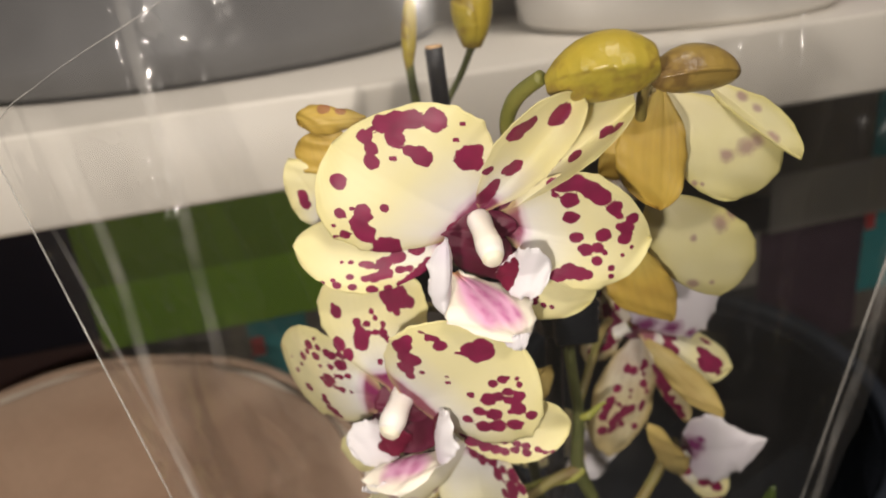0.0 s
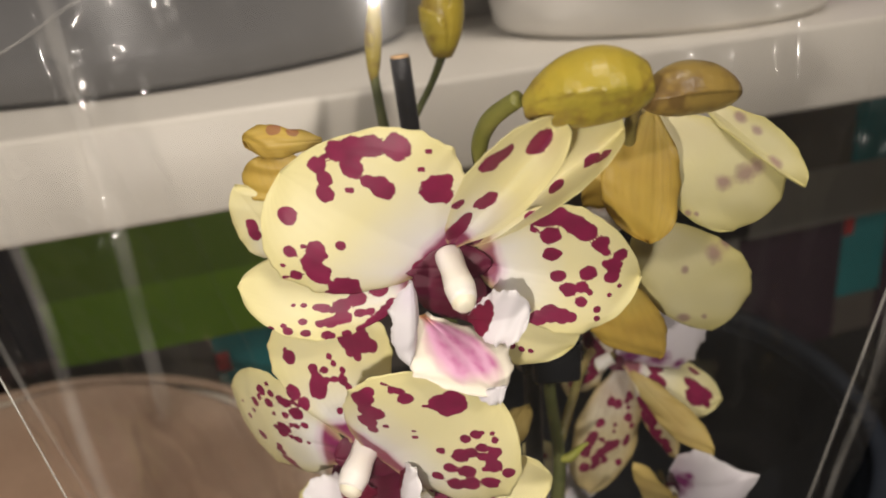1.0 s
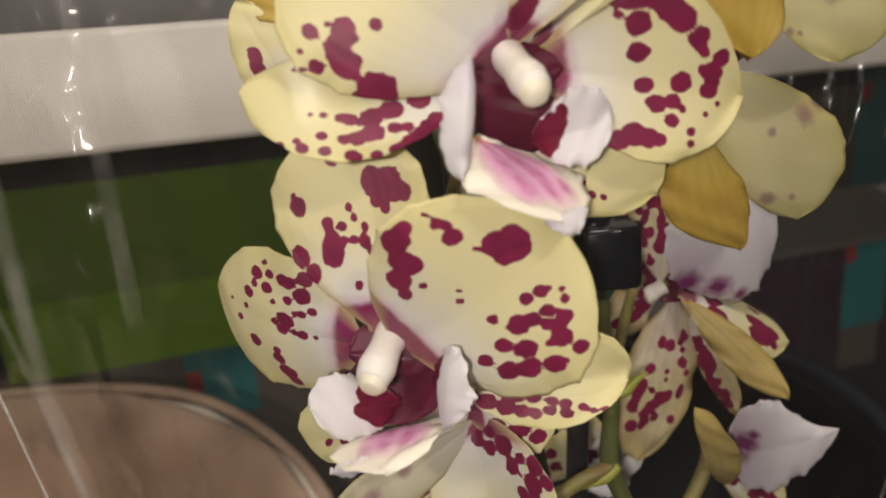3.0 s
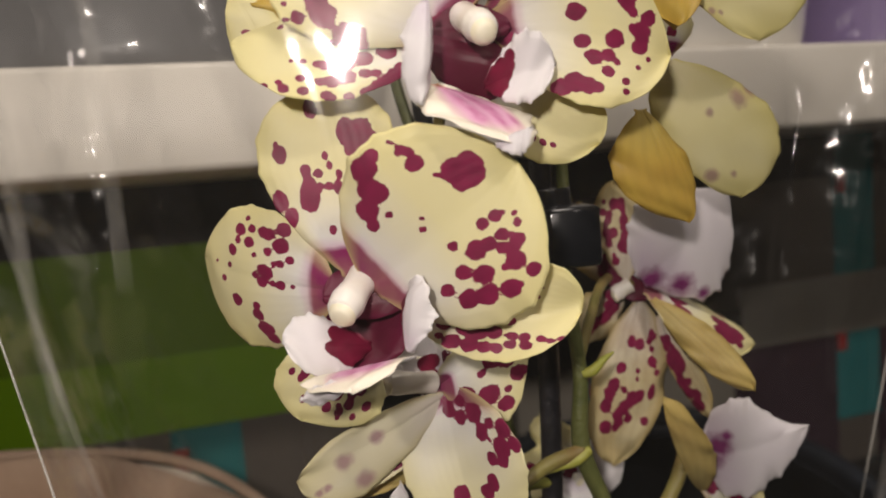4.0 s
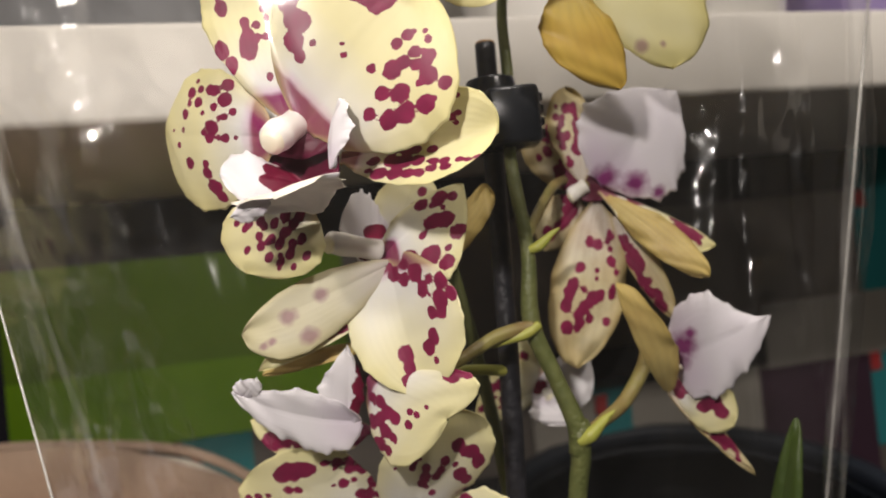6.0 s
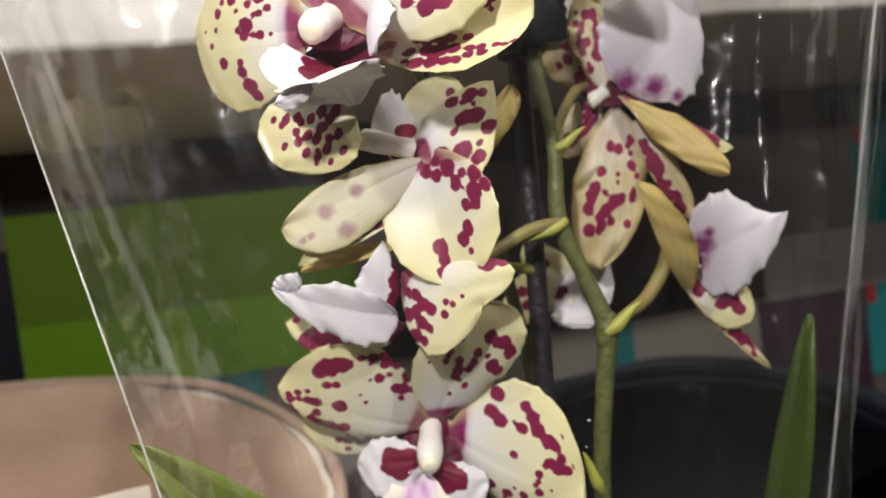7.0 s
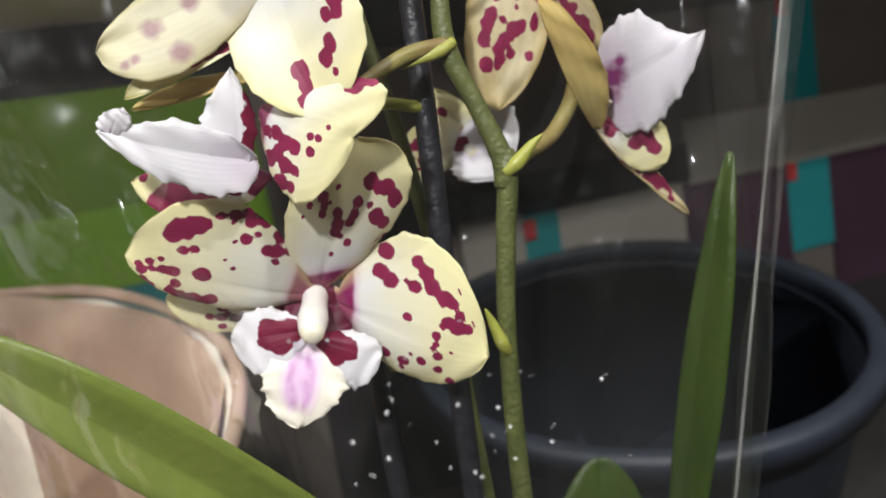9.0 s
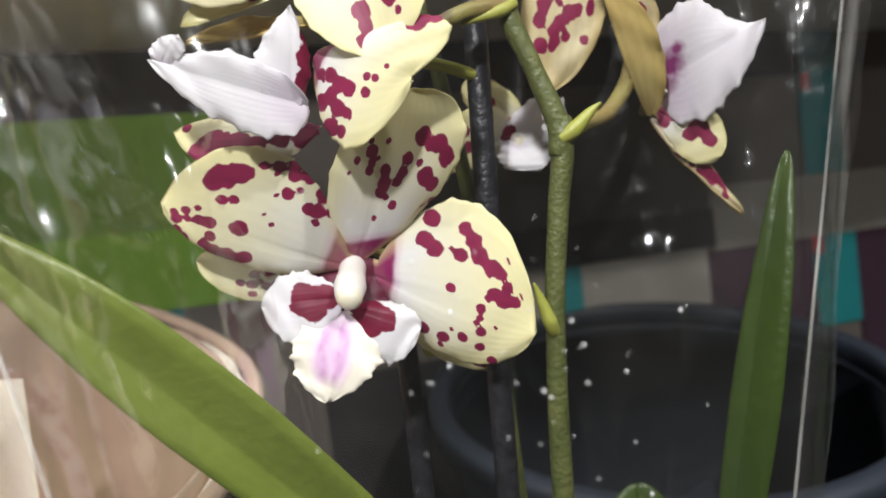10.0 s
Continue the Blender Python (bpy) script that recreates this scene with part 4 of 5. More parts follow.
petal(fl, 'sepal', 'l', (-7.2, 172.0, 364.0), (-35.7, 163.0, 352.0), (-21.5, 165.0, 362.5), (-19.8, 166.0, 356.3),
      [(0.07, -0.03, 1.3), (0.17, -0.10, 1.3), (0.27, 0.07, 1.3), (0.38, 0.27, 1.3), (0.47, 0.20, 1.2), (0.57, 0.23, 1.0)], pk=0.55, bulge=1)
petal(fl, 'lip', 'w', (-15.8, 171.0, 337.4), (-42.8, 166.0, 347.6), (-26.6, 164.4, 346.8), (-26.8, 168.0, 333.0),
      [], pk=0.42, e1=0.5, e2=1.3, e3=0.72, bulge=3.5)
petal(fl, 'lip_tip', 'w', (-40.6, 166.0, 346.2), (-36.4, 162.4, 350.4), (-41.4, 164.6, 349.6), (-36.4, 164.6, 346.8),
      [], pk=0.5, bulge=0.6)
petal(fl, 'side_lobe', 'w', (-19.2, 170.4, 336.2), (-16.6, 166.6, 355.2), (-24.0, 166.0, 345.2), (-14.4, 169.0, 344.6),
      [(0.50, 1.00, 2.6), (0.28, 0.95, 2.4), (0.72, 1.00, 1.6)], pk=0.45, e2=1.0, bulge=1.5)
petal(fl, 'sepal', 'd', (-12.2, 174.0, 353.8), (-36.3, 168.0, 350.4), (-24.4, 170.0, 354.7), (-24.8, 170.0, 350.9),
      [], pk=0.5, bulge=1)
petal(fl, 'sepal', 'l', (-14.8, 178.0, 334.0), (-45.0, 186.0, 337.4), (-29.5, 184.0, 339.1), (-31.8, 180.0, 327.2),
      [(0.70, 0.43, 2.9), (0.55, 0.47, 2.6), (0.82, 0.70, 2.3), (0.08, 0.73, 2.2), (0.42, 0.47, 1.7), (0.92, -0.20, 1.0), (0.27, 0.47, 1.7)], pk=0.6, bulge=1)
petal(fl, 'side_lobe', 'w', (-5.2, 173.0, 375.6), (-16.3, 170.0, 381.1), (-10.0, 172.0, 389.1), (-11.7, 170.0, 373.2),
      [(0.42, -0.20, 1.6), (0.28, -0.40, 1.6), (0.30, 0.30, 2.2), (0.52, 0.62, 1.6)], pk=0.6, bulge=1)
petal(fl, 'throat', 't', (-10.3, 174.0, 375.8), (-2.1, 174.0, 376.8), (-5.0, 175.0, 381.3), (-6.0, 174.0, 372.6),
      [], pk=0.5, bulge=0)
petal(fl, 'petal', 'l', (-5.1, 175.0, 376.6), (1.7, 177.0, 392.4), (-8.4, 176.0, 387.3), (6.3, 176.0, 385.6),
      [(0.52, 0.33, 1.1), (0.40, 0.13, 0.8), (0.73, 0.47, 1.1)], pk=0.6, bulge=1)
petal(fl, 'petal', 'd', (2.6, 180.0, 370.7), (19.2, 180.0, 388.2), (11.1, 180.0, 383.6), (15.7, 178.0, 377.3),
      [], pk=0.55, bulge=1)
fl = flower('wilting orchid flower seen from behind, white lip')
column(fl, (46.4, 200.0, 387.8), (41.8, 200.0, 385.3), 2.2)
petal(fl, 'lip', 'v', (48.7, 198.0, 389.2), (72.6, 198.5, 410.5), (47.6, 195.0, 408.2), (70.2, 201.0, 384.4),
      [(0.06, 0.33, 4.1), (0.22, 0.62, 3.8), (0.36, 0.85, 2.2)], pk=0.5, e1=0.72, e2=0.78, bulge=3)
petal(fl, 'petal', 'q', (45.8, 201.0, 388.8), (44.4, 202.0, 415.3), (38.2, 202.0, 404.7), (51.1, 201.0, 403.7),
      [(0.47, 0.43, 2.3), (0.35, 0.07, 1.9), (0.77, -0.23, 1.3)], pk=0.6, bulge=1)
petal(fl, 'sepal', 'q', (45.0, 203.0, 386.9), (35.7, 207.0, 410.2), (31.8, 206.0, 396.1), (44.4, 204.0, 400.5),
      [(0.22, -0.27, 2.3), (0.10, -0.37, 2.3), (0.73, -0.17, 1.3), (0.53, -0.27, 1.3)], pk=0.6, bulge=1)
petal(fl, 'petal', 'q', (49.1, 202.0, 384.0), (38.8, 199.0, 339.7), (33.3, 199.0, 359.9), (54.5, 200.0, 359.8),
      [(0.50, -0.40, 1.6), (0.57, -0.43, 1.6), (0.63, -0.53, 1.6), (0.60, 0.13, 1.4), (0.65, 0.00, 1.6), (0.58, 0.33, 1.3), (0.40, -0.30, 1.3), (0.27, 0.20, 1.3), (0.77, -0.43, 1.6), (0.70, -0.13, 1.4)], pk=0.6, bulge=2)
petal(fl, 'sepal', 'p', (49.8, 199.0, 386.0), (79.8, 201.0, 368.4), (71.0, 212.0, 377.4), (61.0, 192.0, 370.6),
      [(0.72, 0.30, 2.6), (0.66, -0.05, 2.2), (0.80, 0.05, 2.0), (0.70, -0.60, 1.6), (0.34, 0.30, 2.2), (0.28, -0.25, 2.0), (0.50, 0.65, 1.6), (0.86, 0.40, 1.2)], pk=0.62, bulge=1)
petal(fl, 'sepal', 'd', (51.4, 197.0, 384.0), (71.6, 185.7, 360.9), (66.4, 190.0, 373.9), (58.8, 191.0, 368.6),
      [], pk=0.6, bulge=2)
petal(fl, 'sepal', 'q', (53.1, 200.0, 378.6), (65.5, 199.0, 350.0), (63.4, 199.0, 366.5), (55.7, 200.0, 364.3),
      [(0.35, 0.17, 1.3), (0.47, 0.07, 1.3), (0.87, 0.37, 1.5)], pk=0.55, bulge=1)
petal(fl, 'sepal', 'q', (45.8, 204.0, 385.4), (33.8, 207.0, 372.1), (42.6, 206.0, 374.2), (33.9, 205.0, 383.8),
      [(0.13, 1.00, 1.9)], pk=0.6, bulge=1)
petal(fl, 'throat', 't', (41.4, 202.0, 391.9), (54.2, 200.0, 385.4), (49.8, 201.0, 392.3), (44.8, 200.0, 384.2),
      [], pk=0.5, bulge=0)
fl = flower('small drooping orchid flower with white lip')
column(fl, (63.8, 201.0, 335.4), (66.5, 199.0, 338.3), 1.6)
petal(fl, 'lip', 'v', (64.0, 201.0, 339.2), (87.4, 189.5, 350.0), (70.4, 194.0, 356.8), (74.0, 194.5, 329.8),
      [(0.17, -0.13, 4.2), (0.10, 0.10, 3.6), (0.26, -0.35, 2.0)], pk=0.32, e1=0.5, e2=1.9, e3=0.75, bulge=4, curl=1.5)
petal(fl, 'sepal', 'd', (60.9, 197.0, 331.7), (48.0, 184.0, 361.4), (54.4, 190.5, 347.4), (61.6, 187.5, 347.0),
      [], pk=0.55, bulge=3)
petal(fl, 'petal', 'p', (63.7, 200.0, 333.6), (77.6, 197.0, 320.5), (77.0, 198.0, 331.7), (68.8, 199.0, 321.3),
      [(0.58, -0.30, 2.3), (0.75, -0.23, 1.7), (0.53, 0.07, 1.6), (0.17, -0.23, 2.0), (0.17, 0.43, 1.3)], pk=0.6, bulge=1)
petal(fl, 'sepal', 'q', (62.5, 200.0, 331.2), (83.6, 201.7, 305.9), (73.9, 200.0, 321.8), (69.9, 200.0, 319.4),
      [(0.20, -0.20, 1.3), (0.28, 0.07, 1.2), (0.53, 0.23, 1.0)], pk=0.5, bulge=1)
petal(fl, 'throat', 't', (63.3, 201.0, 338.5), (68.3, 199.0, 333.4), (67.4, 199.0, 339.7), (63.1, 200.0, 332.4),
      [], pk=0.5, bulge=0)
fl = flower('yellow orchid flower seen from its back')
column(fl, (43.7, 160.0, 467.6), (45.5, 160.0, 465.1), 1.0)
petal(fl, 'petal', 'b', (47.3, 163.0, 466.7), (61.6, 158.0, 441.5), (69.5, 157.0, 456.0), (46.6, 157.0, 451.9),
      [(0.57, -0.50, 2.1), (0.53, -0.70, 1.8), (0.60, -0.23, 1.8), (0.75, 0.87, 0.8), (0.78, 0.67, 0.6), (0.70, 0.97, 0.6)], pk=0.55, bulge=4)
petal(fl, 'sepal', 'y', (44.4, 157.0, 468.7), (41.9, 150.0, 443.9), (47.9, 151.0, 454.1), (32.6, 152.0, 457.2),
      [], pk=0.6, bulge=3)
petal(fl, 'sepal', 'b', (56.2, 163.0, 467.8), (73.0, 152.6, 451.4), (69.1, 156.0, 462.4), (59.7, 157.0, 462.0),
      [(0.72, 0.10, 1.3), (0.28, -0.57, 1.2), (0.43, -0.53, 1.0)], pk=0.6, bulge=1)
petal(fl, 'petal', 'b', (47.0, 170.0, 440.4), (63.5, 172.0, 410.1), (71.3, 172.0, 427.1), (45.5, 171.0, 424.2),
      [(0.35, -0.70, 2.3), (0.33, -0.97, 1.8), (0.82, 0.53, 1.8), (0.83, -0.03, 0.9), (0.38, -0.13, 1.1)], pk=0.55, bulge=3)
petal(fl, 'sepal', 'y', (39.9, 165.0, 430.3), (49.9, 169.0, 405.9), (50.5, 167.0, 417.2), (33.5, 167.0, 416.7),
      [], pk=0.62, bulge=2)
petal(fl, 'sepal', 'y', (43.6, 163.0, 463.5), (31.3, 162.0, 448.7), (34.0, 163.0, 458.3), (38.7, 162.0, 450.6),
      [], pk=0.6, bulge=1)
petal(fl, 'lip', 'w', (42.9, 163.0, 444.6), (30.7, 162.0, 446.2), (36.5, 163.0, 449.2), (35.3, 163.0, 441.4),
      [], pk=0.5, bulge=1)
petal(fl, 'petal', 'p', (47.7, 170.0, 441.8), (46.4, 176.0, 457.9), (38.4, 175.0, 450.8), (55.5, 175.0, 450.5),
      [(0.47, -0.20, 1.4), (0.62, 0.17, 1.2), (0.63, -0.43, 1.2), (0.23, -0.17, 1.2), (0.30, 0.30, 1.1)], pk=0.6, bulge=1)
fl = flower('half-hidden yellow orchid flower behind the front one')
column(fl, (-30.7, 170.0, 449.8), (-31.8, 170.0, 451.3), 1.1)
petal(fl, 'sepal', 'y', (-21.3, 166.0, 467.6), (-37.4, 166.0, 468.9), (-31.7, 166.0, 471.9), (-31.6, 166.0, 464.8),
      [(0.53, -0.73, 1.1), (0.32, -0.80, 1.0)], pk=0.6, bulge=2)
petal(fl, 'petal', 'y', (-27.6, 168.0, 451.6), (-33.4, 167.0, 466.1), (-39.1, 167.0, 459.0), (-25.8, 167.0, 462.8),
      [], pk=0.6, bulge=2)
petal(fl, 'sepal', 'p', (-33.2, 169.0, 441.8), (-41.0, 166.0, 459.9), (-42.0, 167.0, 446.5), (-31.9, 167.0, 452.3),
      [(0.57, -0.33, 1.2), (0.48, -0.47, 1.2)], pk=0.5, bulge=1)
fl = flower('small spotted orchid flower behind the stake')
column(fl, (31.3, 216.0, 332.1), (32.8, 211.0, 330.6), 1.9)
petal(fl, 'petal', 'p', (34.0, 216.0, 333.3), (10.7, 214.0, 326.4), (21.8, 215.0, 340.9), (21.8, 215.0, 325.5),
      [(0.80, -0.63, 1.5), (0.68, -0.57, 1.5), (0.83, -0.27, 1.5), (0.62, -0.17, 1.5), (0.92, -0.27, 1.0)], pk=0.6, bulge=1)
petal(fl, 'petal', 'p', (34.3, 218.0, 333.1), (23.3, 217.0, 349.1), (21.2, 217.0, 341.2), (33.9, 217.0, 342.4),
      [(0.43, -0.77, 1.3), (0.57, -0.17, 1.3)], pk=0.6, bulge=1)
petal(fl, 'lip', 'w', (28.6, 214.0, 332.7), (44.0, 212.0, 328.6), (42.4, 213.0, 342.4), (31.7, 211.0, 323.7),
      [(0.08, -0.17, 2.0)], pk=0.55, bulge=2)
petal(fl, 'side_lobe', 'w', (29.6, 212.0, 330.3), (36.3, 208.0, 322.6), (39.8, 210.0, 328.7), (26.9, 210.0, 325.2),
      [], pk=0.6, bulge=1)

# stems, stalks, buds and leaves
def stalk(name, points, radii, material, label="", parent=None):
    return plant_part(name, tube([mm(p) for p in points], [r * MM for r in radii], 14), material, parent, label)


stalk("stem", [(26, 190, 120), (27, 182, 240), (29, 179, 288), (32, 178, 312), (34, 177, 327), (30, 177, 341), (25.5, 177, 355), (26.5, 178, 372), (25, 180, 394), (27, 186, 415), (28, 186, 437), (36, 172, 458)],
      [2.6, 2.4, 2.1, 2.2, 2.5, 2.0, 2.2, 1.7, 1.6, 1.5, 1.3, 1.2], M_STEM, "green jointed flower stem")
stalk("stem", [(22, 200, 120), (20, 199, 260), (15, 198, 330), (2, 199, 400), (-9, 212, 440), (-13, 220.5, 470), (-11, 221, 484)], [2.2, 2.0, 1.8, 1.7, 1.6, 1.3, 1.0], M_STEM, "green flower stem behind the flowers")
stalk("stem_joint", [(33.0, 177, 323), (34.3, 177, 327.5), (34.2, 177, 331)], [2.0, 3.0, 2.1], M_STEM)
stalk("stalk", [(34.5, 177, 326.5), (40, 180, 329.4), (47.6, 187, 332.2), (54.8, 193, 339.3), (57.7, 197, 346)], [1.6, 1.6, 1.8, 1.9, 1.4], M_TWIG, "brown green flower stalk")
stalk("stalk", [(25.5, 176, 354), (17, 173, 353), (8, 170, 349), (2, 170, 346)], [1.9, 1.7, 1.4, 1.2], M_TWIG, "brown green flower stalk")
stalk("stalk", [(19, 186, 343), (10, 180, 345), (2, 176, 345)], [1.4, 1.3, 1.2], M_BRACT)
stalk("stalk", [(26, 178, 374), (31, 186, 381), (37, 196, 388), (41, 201, 390)], [1.4, 1.3, 1.3, 1.2], M_TWIG)
stalk("stalk", [(-3, 198, 395), (-10, 180, 410), (-15, 163, 418), (-14, 156, 412)], [1.4, 1.3, 1.2, 1.2], M_TWIG)
stalk("stalk", [(-5, 200, 415), (0, 175, 438), (3, 158, 447), (4, 152, 447)], [1.4, 1.3, 1.2, 1.2], M_TWIG)
stalk("stalk", [(2, 196, 300), (-4, 200, 306), (-10, 196, 309), (-12, 192, 308)], [1.4, 1.3, 1.2, 1.2], M_TWIG)
stalk("stalk", [(1, 195, 350), (-4, 184, 372), (-6, 176, 380)], [1.3, 1.2, 1.2], M_TWIG)


def bract(base, tip, width, label="yellow green bract"):
    """A small pointed sheath at a stem joint."""
    b, t = Vector(base), Vector(tip)
    d = t - b
    stalk("bract", [b, b + d * 0.3 + Vector((0, -0.6, -0.5)), b + d * 0.7, t], [width * 0.8, width, width * 0.62, 0.15], M_BRACT, label)


bract((33.5, 175.5, 326.5), (42.5, 175, 333), 1.7)
bract((27, 175.5, 354.5), (15.5, 173, 350.5), 1.4)
bract((28.5, 178, 287), (24.8, 176, 298), 1.6)
bract((27, 177, 372), (34.5, 177, 376.5), 1.3)
bract((3, 194, 283), (1, 192, 294), 1.4)


def bud(base, tip, radius, material, label):
    """A closed bud of overlapping sepals with ridges."""
    b, t = mm(base), mm(tip)
    d = t - b
    prof = [0.42, 0.72, 0.90, 0.99, 1.0, 0.96, 0.88, 0.74, 0.55, 0.22]
    bm = tube([b + d * (i / 9) for i in range(10)], [radius * MM * p for p in prof], 72)
    axis = d.normalized()
    seam, tip = bm.verts.layers.float.new("seam"), bm.verts.layers.float.new("tip")
    for v in bm.verts:
        rel = v.co - b
        along = rel.dot(axis)
        radial = rel - axis * along
        a = math.atan2(radial.z, radial.x + radial.y * 0.3)
        u = along / d.length
        turn = (3 * (a + 0.9 * u) / (2 * math.pi) + 0.35) % 1.0
        lap = 0.10 * (turn ** 5 - 0.3) * math.sin(math.pi * min(max(u, 0), 1))
        lump = 0.03 * math.sin(5 * u + 2 * a) + 0.05 * math.cos(2 * a + 0.6)
        v.co = b + axis * along + radial * (1 + lap + lump) + Vector((0, 0, 1)) * 0.0012 * math.sin(math.pi * u)
        v[seam] = max(0.0, 1 - abs(turn - 0.02) / 0.05) * min(1.0, 3 * u) * 0.8
        v[tip] = abs(2 * u - 1) ** 3
    ob = plant_part("bud", bm, material, None, label)
    return ob


bud((37.5, 136, 478.6), (17.0, 138.5, 475.6), 6.9, M_BUD, "large closed yellow bud")
bud((38.5, 142, 474.6), (56.0, 146, 473.2), 5.2, M_BUD_BROWN, "small brownish closed bud")
bud((6.0, 220.5, 474.5), (8.6, 220.5, 500), 5.6, M_BUD, "closed yellow brown bud")
bud((-13.4, 220.5, 470), (-10, 221, 494), 2.2, M_BUD, "slender green bud")
stalk("stalk", [(16.5, 140, 477), (11.5, 146, 472), (10, 152, 464), (14, 160, 452)], [1.5, 1.7, 1.5, 1.3], M_OLIVE, "curved green bud stalk")
stalk("stalk", [(6.0, 220.5, 475), (2.5, 221, 468), (-2, 220, 461), (-10, 214, 450)], [1.2, 1.0, 1.0, 1.0], M_STEM)
stalk("stalk", [(38, 143, 477), (38, 150, 468), (40, 158, 460)], [1.2, 1.2, 1.2], M_TWIG)


def leaf(B, T, P1, P2, fold, label, material=M_LEAF):
    """A thick strap leaf with a keel along its middle."""
    data = petal_mesh("leaf", "leaf", B, T, P1, P2, [], thick=1.8, grid=(48, 28), ruffle=0.3, pk=0.45, e1=0.45, e2=0.75, bulge=fold)
    plant_part("leaf", data, material, None, label)


leaf((5.4, 175.0, 228.0), (-69.8, 145.0, 321.6), (-30.4, 156.0, 288.4), (-40.3, 152.0, 277.7), 2, "long green strap leaf with a pointed tip")
leaf((67.6, 210.0, 178.6), (95.7, 200.0, 320.3), (78.9, 207.0, 259.5), (86.6, 196.0, 261.7), 3, "upright folded green leaf inside the sleeve", M_LEAF_SHADED)
leaf((45, 215, 150), (57, 222, 235), (37, 218, 205), (68, 218, 203), 3, "short rounded green leaf near the pot", M_LEAF_SHADED)

# nursery pot with bark
prof = [(0.040, 0.0), (0.043, 0.004), (0.050, 0.10), (0.053, 0.118), (0.056, 0.120), (0.056, 0.128), (0.051, 0.128), (0.049, 0.112), (0.001, 0.108)]
bm = lathe(prof, 64)
bmesh.ops.translate(bm, verts=bm.verts, vec=Vector((0.03, 0.19, BENCH)))
plant_part("nursery_pot", bm, M_CLIP, None, "black plastic nursery pot")

# support stakes and the clip
def stake(points, r, label):
    ob = thing("support_stake", mm(points[0]), label, "stake", "stakes holding the orchid stems")
    bm = tube([mm(p) - mm(points[0]) for p in points], [r * MM] * len(points), 20)
    part("rod", bm, M_STAKE, ob)
    top, below = mm(points[-1]) - mm(points[0]), mm(points[-2]) - mm(points[0])
    d = (top - below).normalized()
    part("cut_end", tube([top - d * 0.0004, top + d * 0.0006], [r * MM * 0.97, r * MM * 0.9], 20), M_WOOD, ob, "pale cut wood end")


stake([(12, 192, 110), (17, 188, 270), (18.5, 187, 310), (20.5, 187, 355), (21.5, 187, 392), (22.5, 189, 425)], 2.6, "black stake tied to the orchid stem")
stake([(-2, 200, 110), (-2, 205, 300), (-3.5, 208, 420), (-5.1, 209, 477)], 2.6, "black stake with a pale cut top end")

clip = thing("stem_clip", (0.0225, 0.186, 0.406), "black plastic clip holding stem and stake", "clip")
part("barrel", tube([(0, 0, -0.009), (0, 0, -0.004), (0, 0, 0.004), (0, 0, 0.009)], [0.0060, 0.0068, 0.0068, 0.0060], 24), M_CLIP, clip)
part("jaw", box(0.0125, 0.011, 0.014, 0.0014, (0.004, -0.006, -0.002)), M_CLIP, clip)
part("lever", box(0.010, 0.003, 0.0045, 0.001, (-0.008, -0.002, 0.002)), M_CLIP, clip)
for i in range(4):
    part("tooth", tube([(0.0095, -0.004, -0.006 + 0.003 * i), (0.0118, -0.004, -0.006 + 0.003 * i)], [0.0014, 0.0010], 10), M_CLIP, clip)


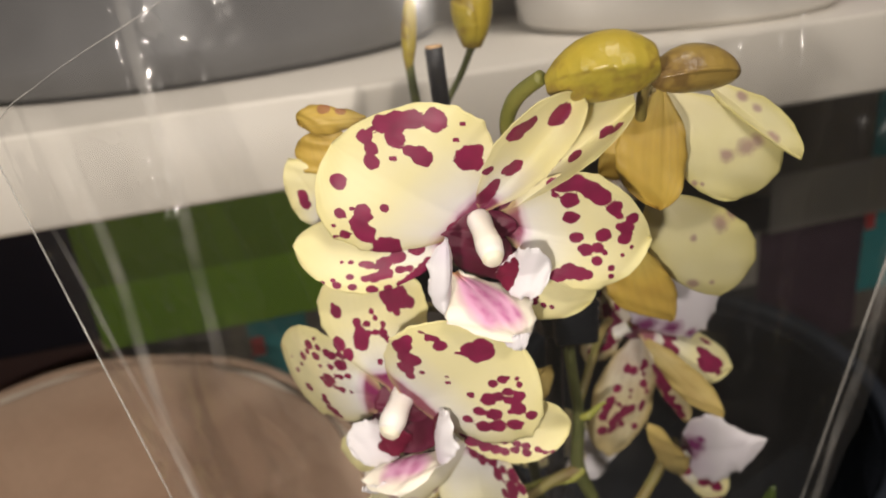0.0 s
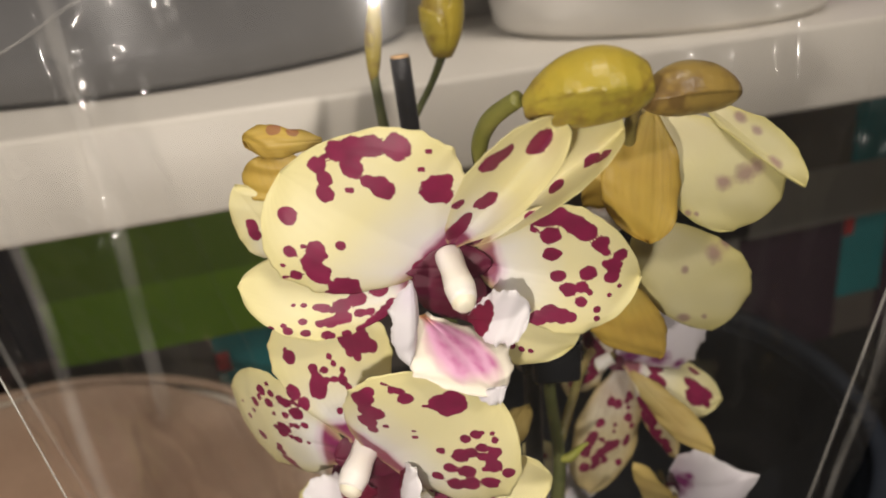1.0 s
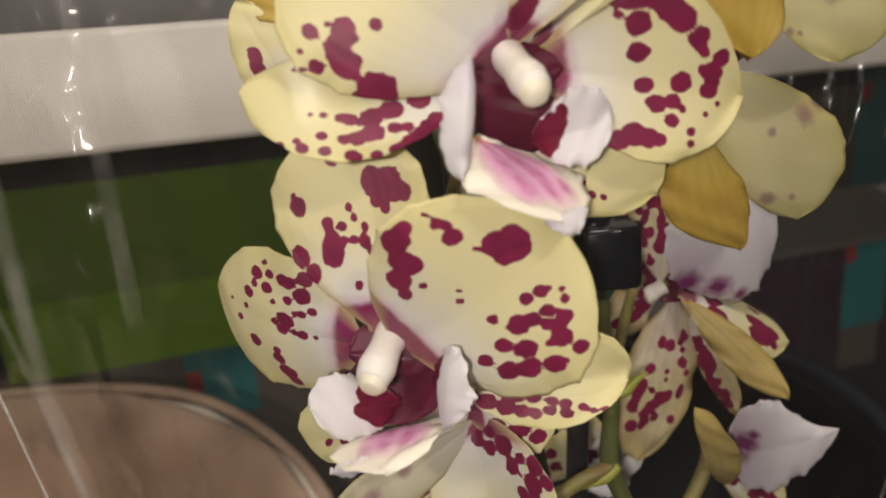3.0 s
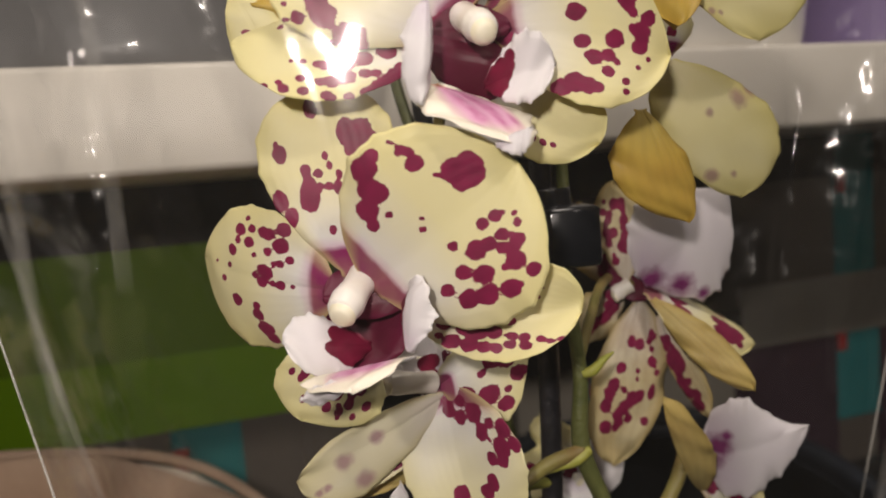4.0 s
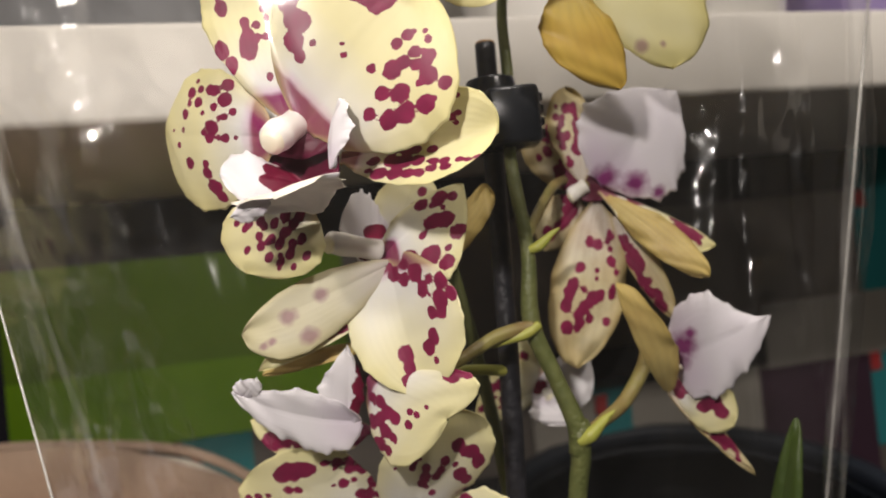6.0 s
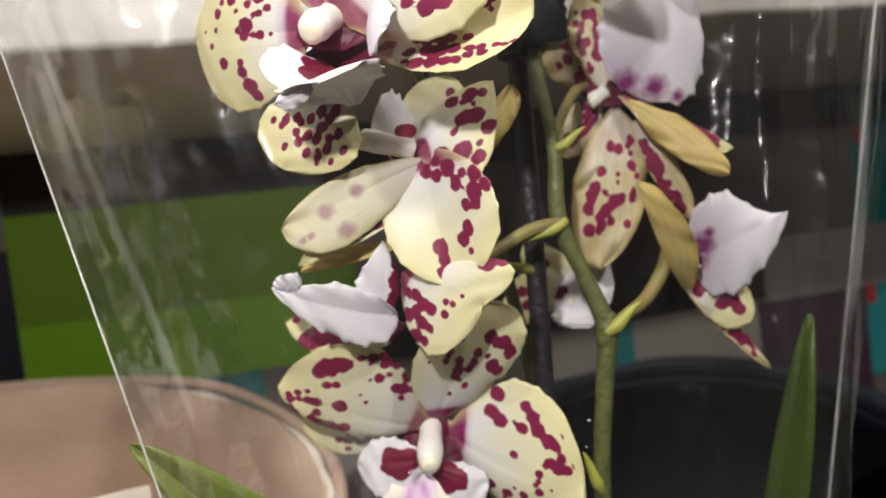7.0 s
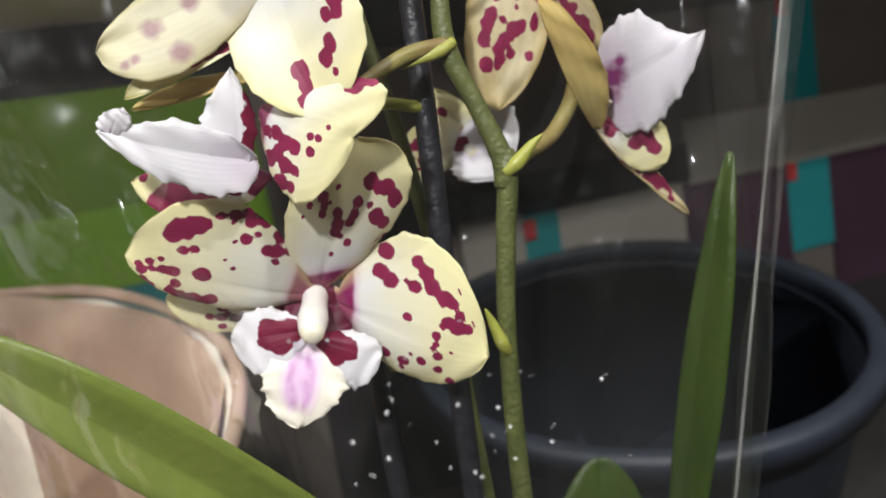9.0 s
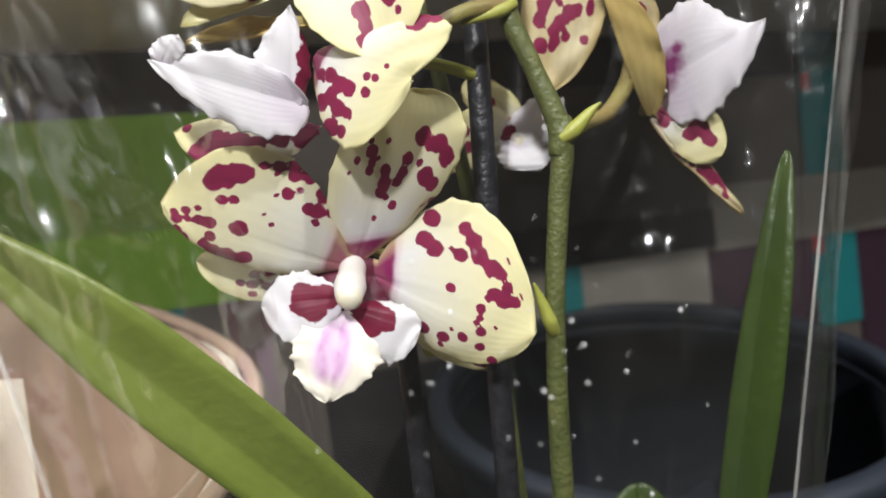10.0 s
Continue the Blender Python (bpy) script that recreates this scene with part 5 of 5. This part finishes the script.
# ---- the clear sleeve ----
def sleeve():
    """A flat-welded cone of clear film, open at the top, with seams down both sides and fine drops on it."""
    ob = thing("plastic_sleeve", (0, 0, 0), "clear cellophane sleeve around the orchid", "sleeve")

    def ends(z):
        h = z - 0.35
        left = Vector((-0.067 - 0.313 * h, 0.132 + 0.217 * h, z))
        right = Vector((0.106 + 0.17 * h, 0.190 - 0.05 * h, z))
        return left, right

    def place(s, z, front):
        left, right = ends(z)
        chord = right - left
        out = Vector((chord.y, -chord.x, 0)).normalized() * front
        bow = (0.030 + 0.15 * (z - 0.28)) if front > 0 else (0.052 + 0.06 * (z - 0.28))
        ridge = 0.0
        for s0, w, h in ((0.10, 0.02, 0.0025), (0.19, 0.03, -0.002), (0.33, 0.02, 0.0008), (0.72, 0.025, 0.0012), (0.84, 0.03, -0.0025), (0.92, 0.02, 0.003)):
            c = s0 + 0.05 * math.sin(z * 9 + s0 * 20)
            ridge += h * max(0.0, 1 - abs(s - c) / w)
        soft_fold = 0.0011 * math.sin(31 * s + z * 12) + 0.0008 * math.sin(17 * s - z * 38) + 0.0009 * math.sin(z * 88 + s * 40) * math.sin(z * 31 + s * 9)
        k = max(math.sin(math.pi * s), 0.0) ** 0.75
        soft_fold *= 0.25 + min(1.0, abs(2 * s - 1) * 1.4)
        return left + chord * s + out * (max(bow, 0.012) * k + (ridge + soft_fold) * min(1, 4 * k))
    low, high = 0.115, 0.56

    def top(s, front):
        """The upper edge: slanting and wavy in front, level behind."""
        return (min(0.468 + 0.115 * s, high) if front > 0 else high) + 0.004 * math.sin(s * 8.4 + front)
    for front in (1, -1):
        bm = bmesh.new()
        loose = bm.verts.layers.float.new("slack")
        rows = []
        for i in range(61):
            rows.append([bm.verts.new(place(j / 120, low + (top(j / 120, front) - low) * i / 60, front)) for j in range(121)])
            for j, v in enumerate(rows[-1]):
                v[loose] = min(1.0, max(0.0, (abs(j / 60 - 1) - 0.3) / 0.35))
        for a, b in zip(rows, rows[1:]):
            for j in range(120):
                bm.faces.new((a[j], a[j + 1], b[j + 1], b[j]))
        panel = part("panel", bm, M_FILM, ob, "clear crinkled film")
        panel.visible_shadow = False
    part("cut_edge", tube([place(j / 40, top(j / 40, 1), 1) for j in range(41)], [0.00009] * 41, 6), M_SEAM, ob, "thin cut edge of the film")
    for side in (0, 1):
        pts = [ends(low + (high - low) * i / 10)[side] for i in range(11)]
        part("seam", tube(pts, [0.00022 if side == 0 else 0.00042] * 11, 8), M_SEAM, ob, "bright welded seam")
    for front, s0, slope, z0, z1, wide in ((-1, 0.100, 0.38, 0.40, 0.55, 0.0042), (-1, 0.03, 0.2, 0.36, 0.47, 0.003), (1, 0.965, 0.0, 0.25, 0.52, 0.003), (1, 0.05, 0.0, 0.33, 0.46, 0.003), (1, 0.90, 0.10, 0.30, 0.49, 0.006)):
        bm = bmesh.new()
        across = bm.verts.layers.float.new("across")
        rows = []
        for i in range(41):
            z = z0 + (z1 - z0) * i / 40
            s = s0 + slope * (z - 0.42) + 0.004 * math.sin(z * 60)
            row = []
            for j in range(7):
                v = bm.verts.new(place(s + wide * (j / 3 - 1) * 2.2, z, front) + Vector((0, -0.0004, 0)))
                v[across] = max(abs(j / 3 - 1), abs(i / 20 - 1) ** 3)
                row.append(v)
            rows.append(row)
        for a, b in zip(rows, rows[1:]):
            for j in range(6):
                bm.faces.new((a[j], a[j + 1], b[j + 1], b[j]))
        fold = part("crease", bm, M_CREASE, ob, "milky pressed fold in the film")
        fold.visible_shadow = False
    rng = random.Random(5)
    bm = bmesh.new()
    for _ in range(60):
        s, z = rng.gauss(0.32, 0.08), rng.gauss(0.297, 0.014)
        if not 0.16 < s < 0.60 or not 0.26 < z < 0.330:
            continue
        p = place(s, z, 1)
        r = rng.choice((0.00008, 0.00011, 0.00015, 0.00026))
        bmesh.ops.create_icosphere(bm, subdivisions=1, radius=r, matrix=Matrix.Translation(p) @ Matrix.Diagonal((1, 0.5, rng.uniform(0.8, 1.6), 1)))
    drops = part("dried_spray", bm, M_DROP, ob, "tiny dried water drops")
    tagged(drops, kind="stuff")
    return ob


sleeve()
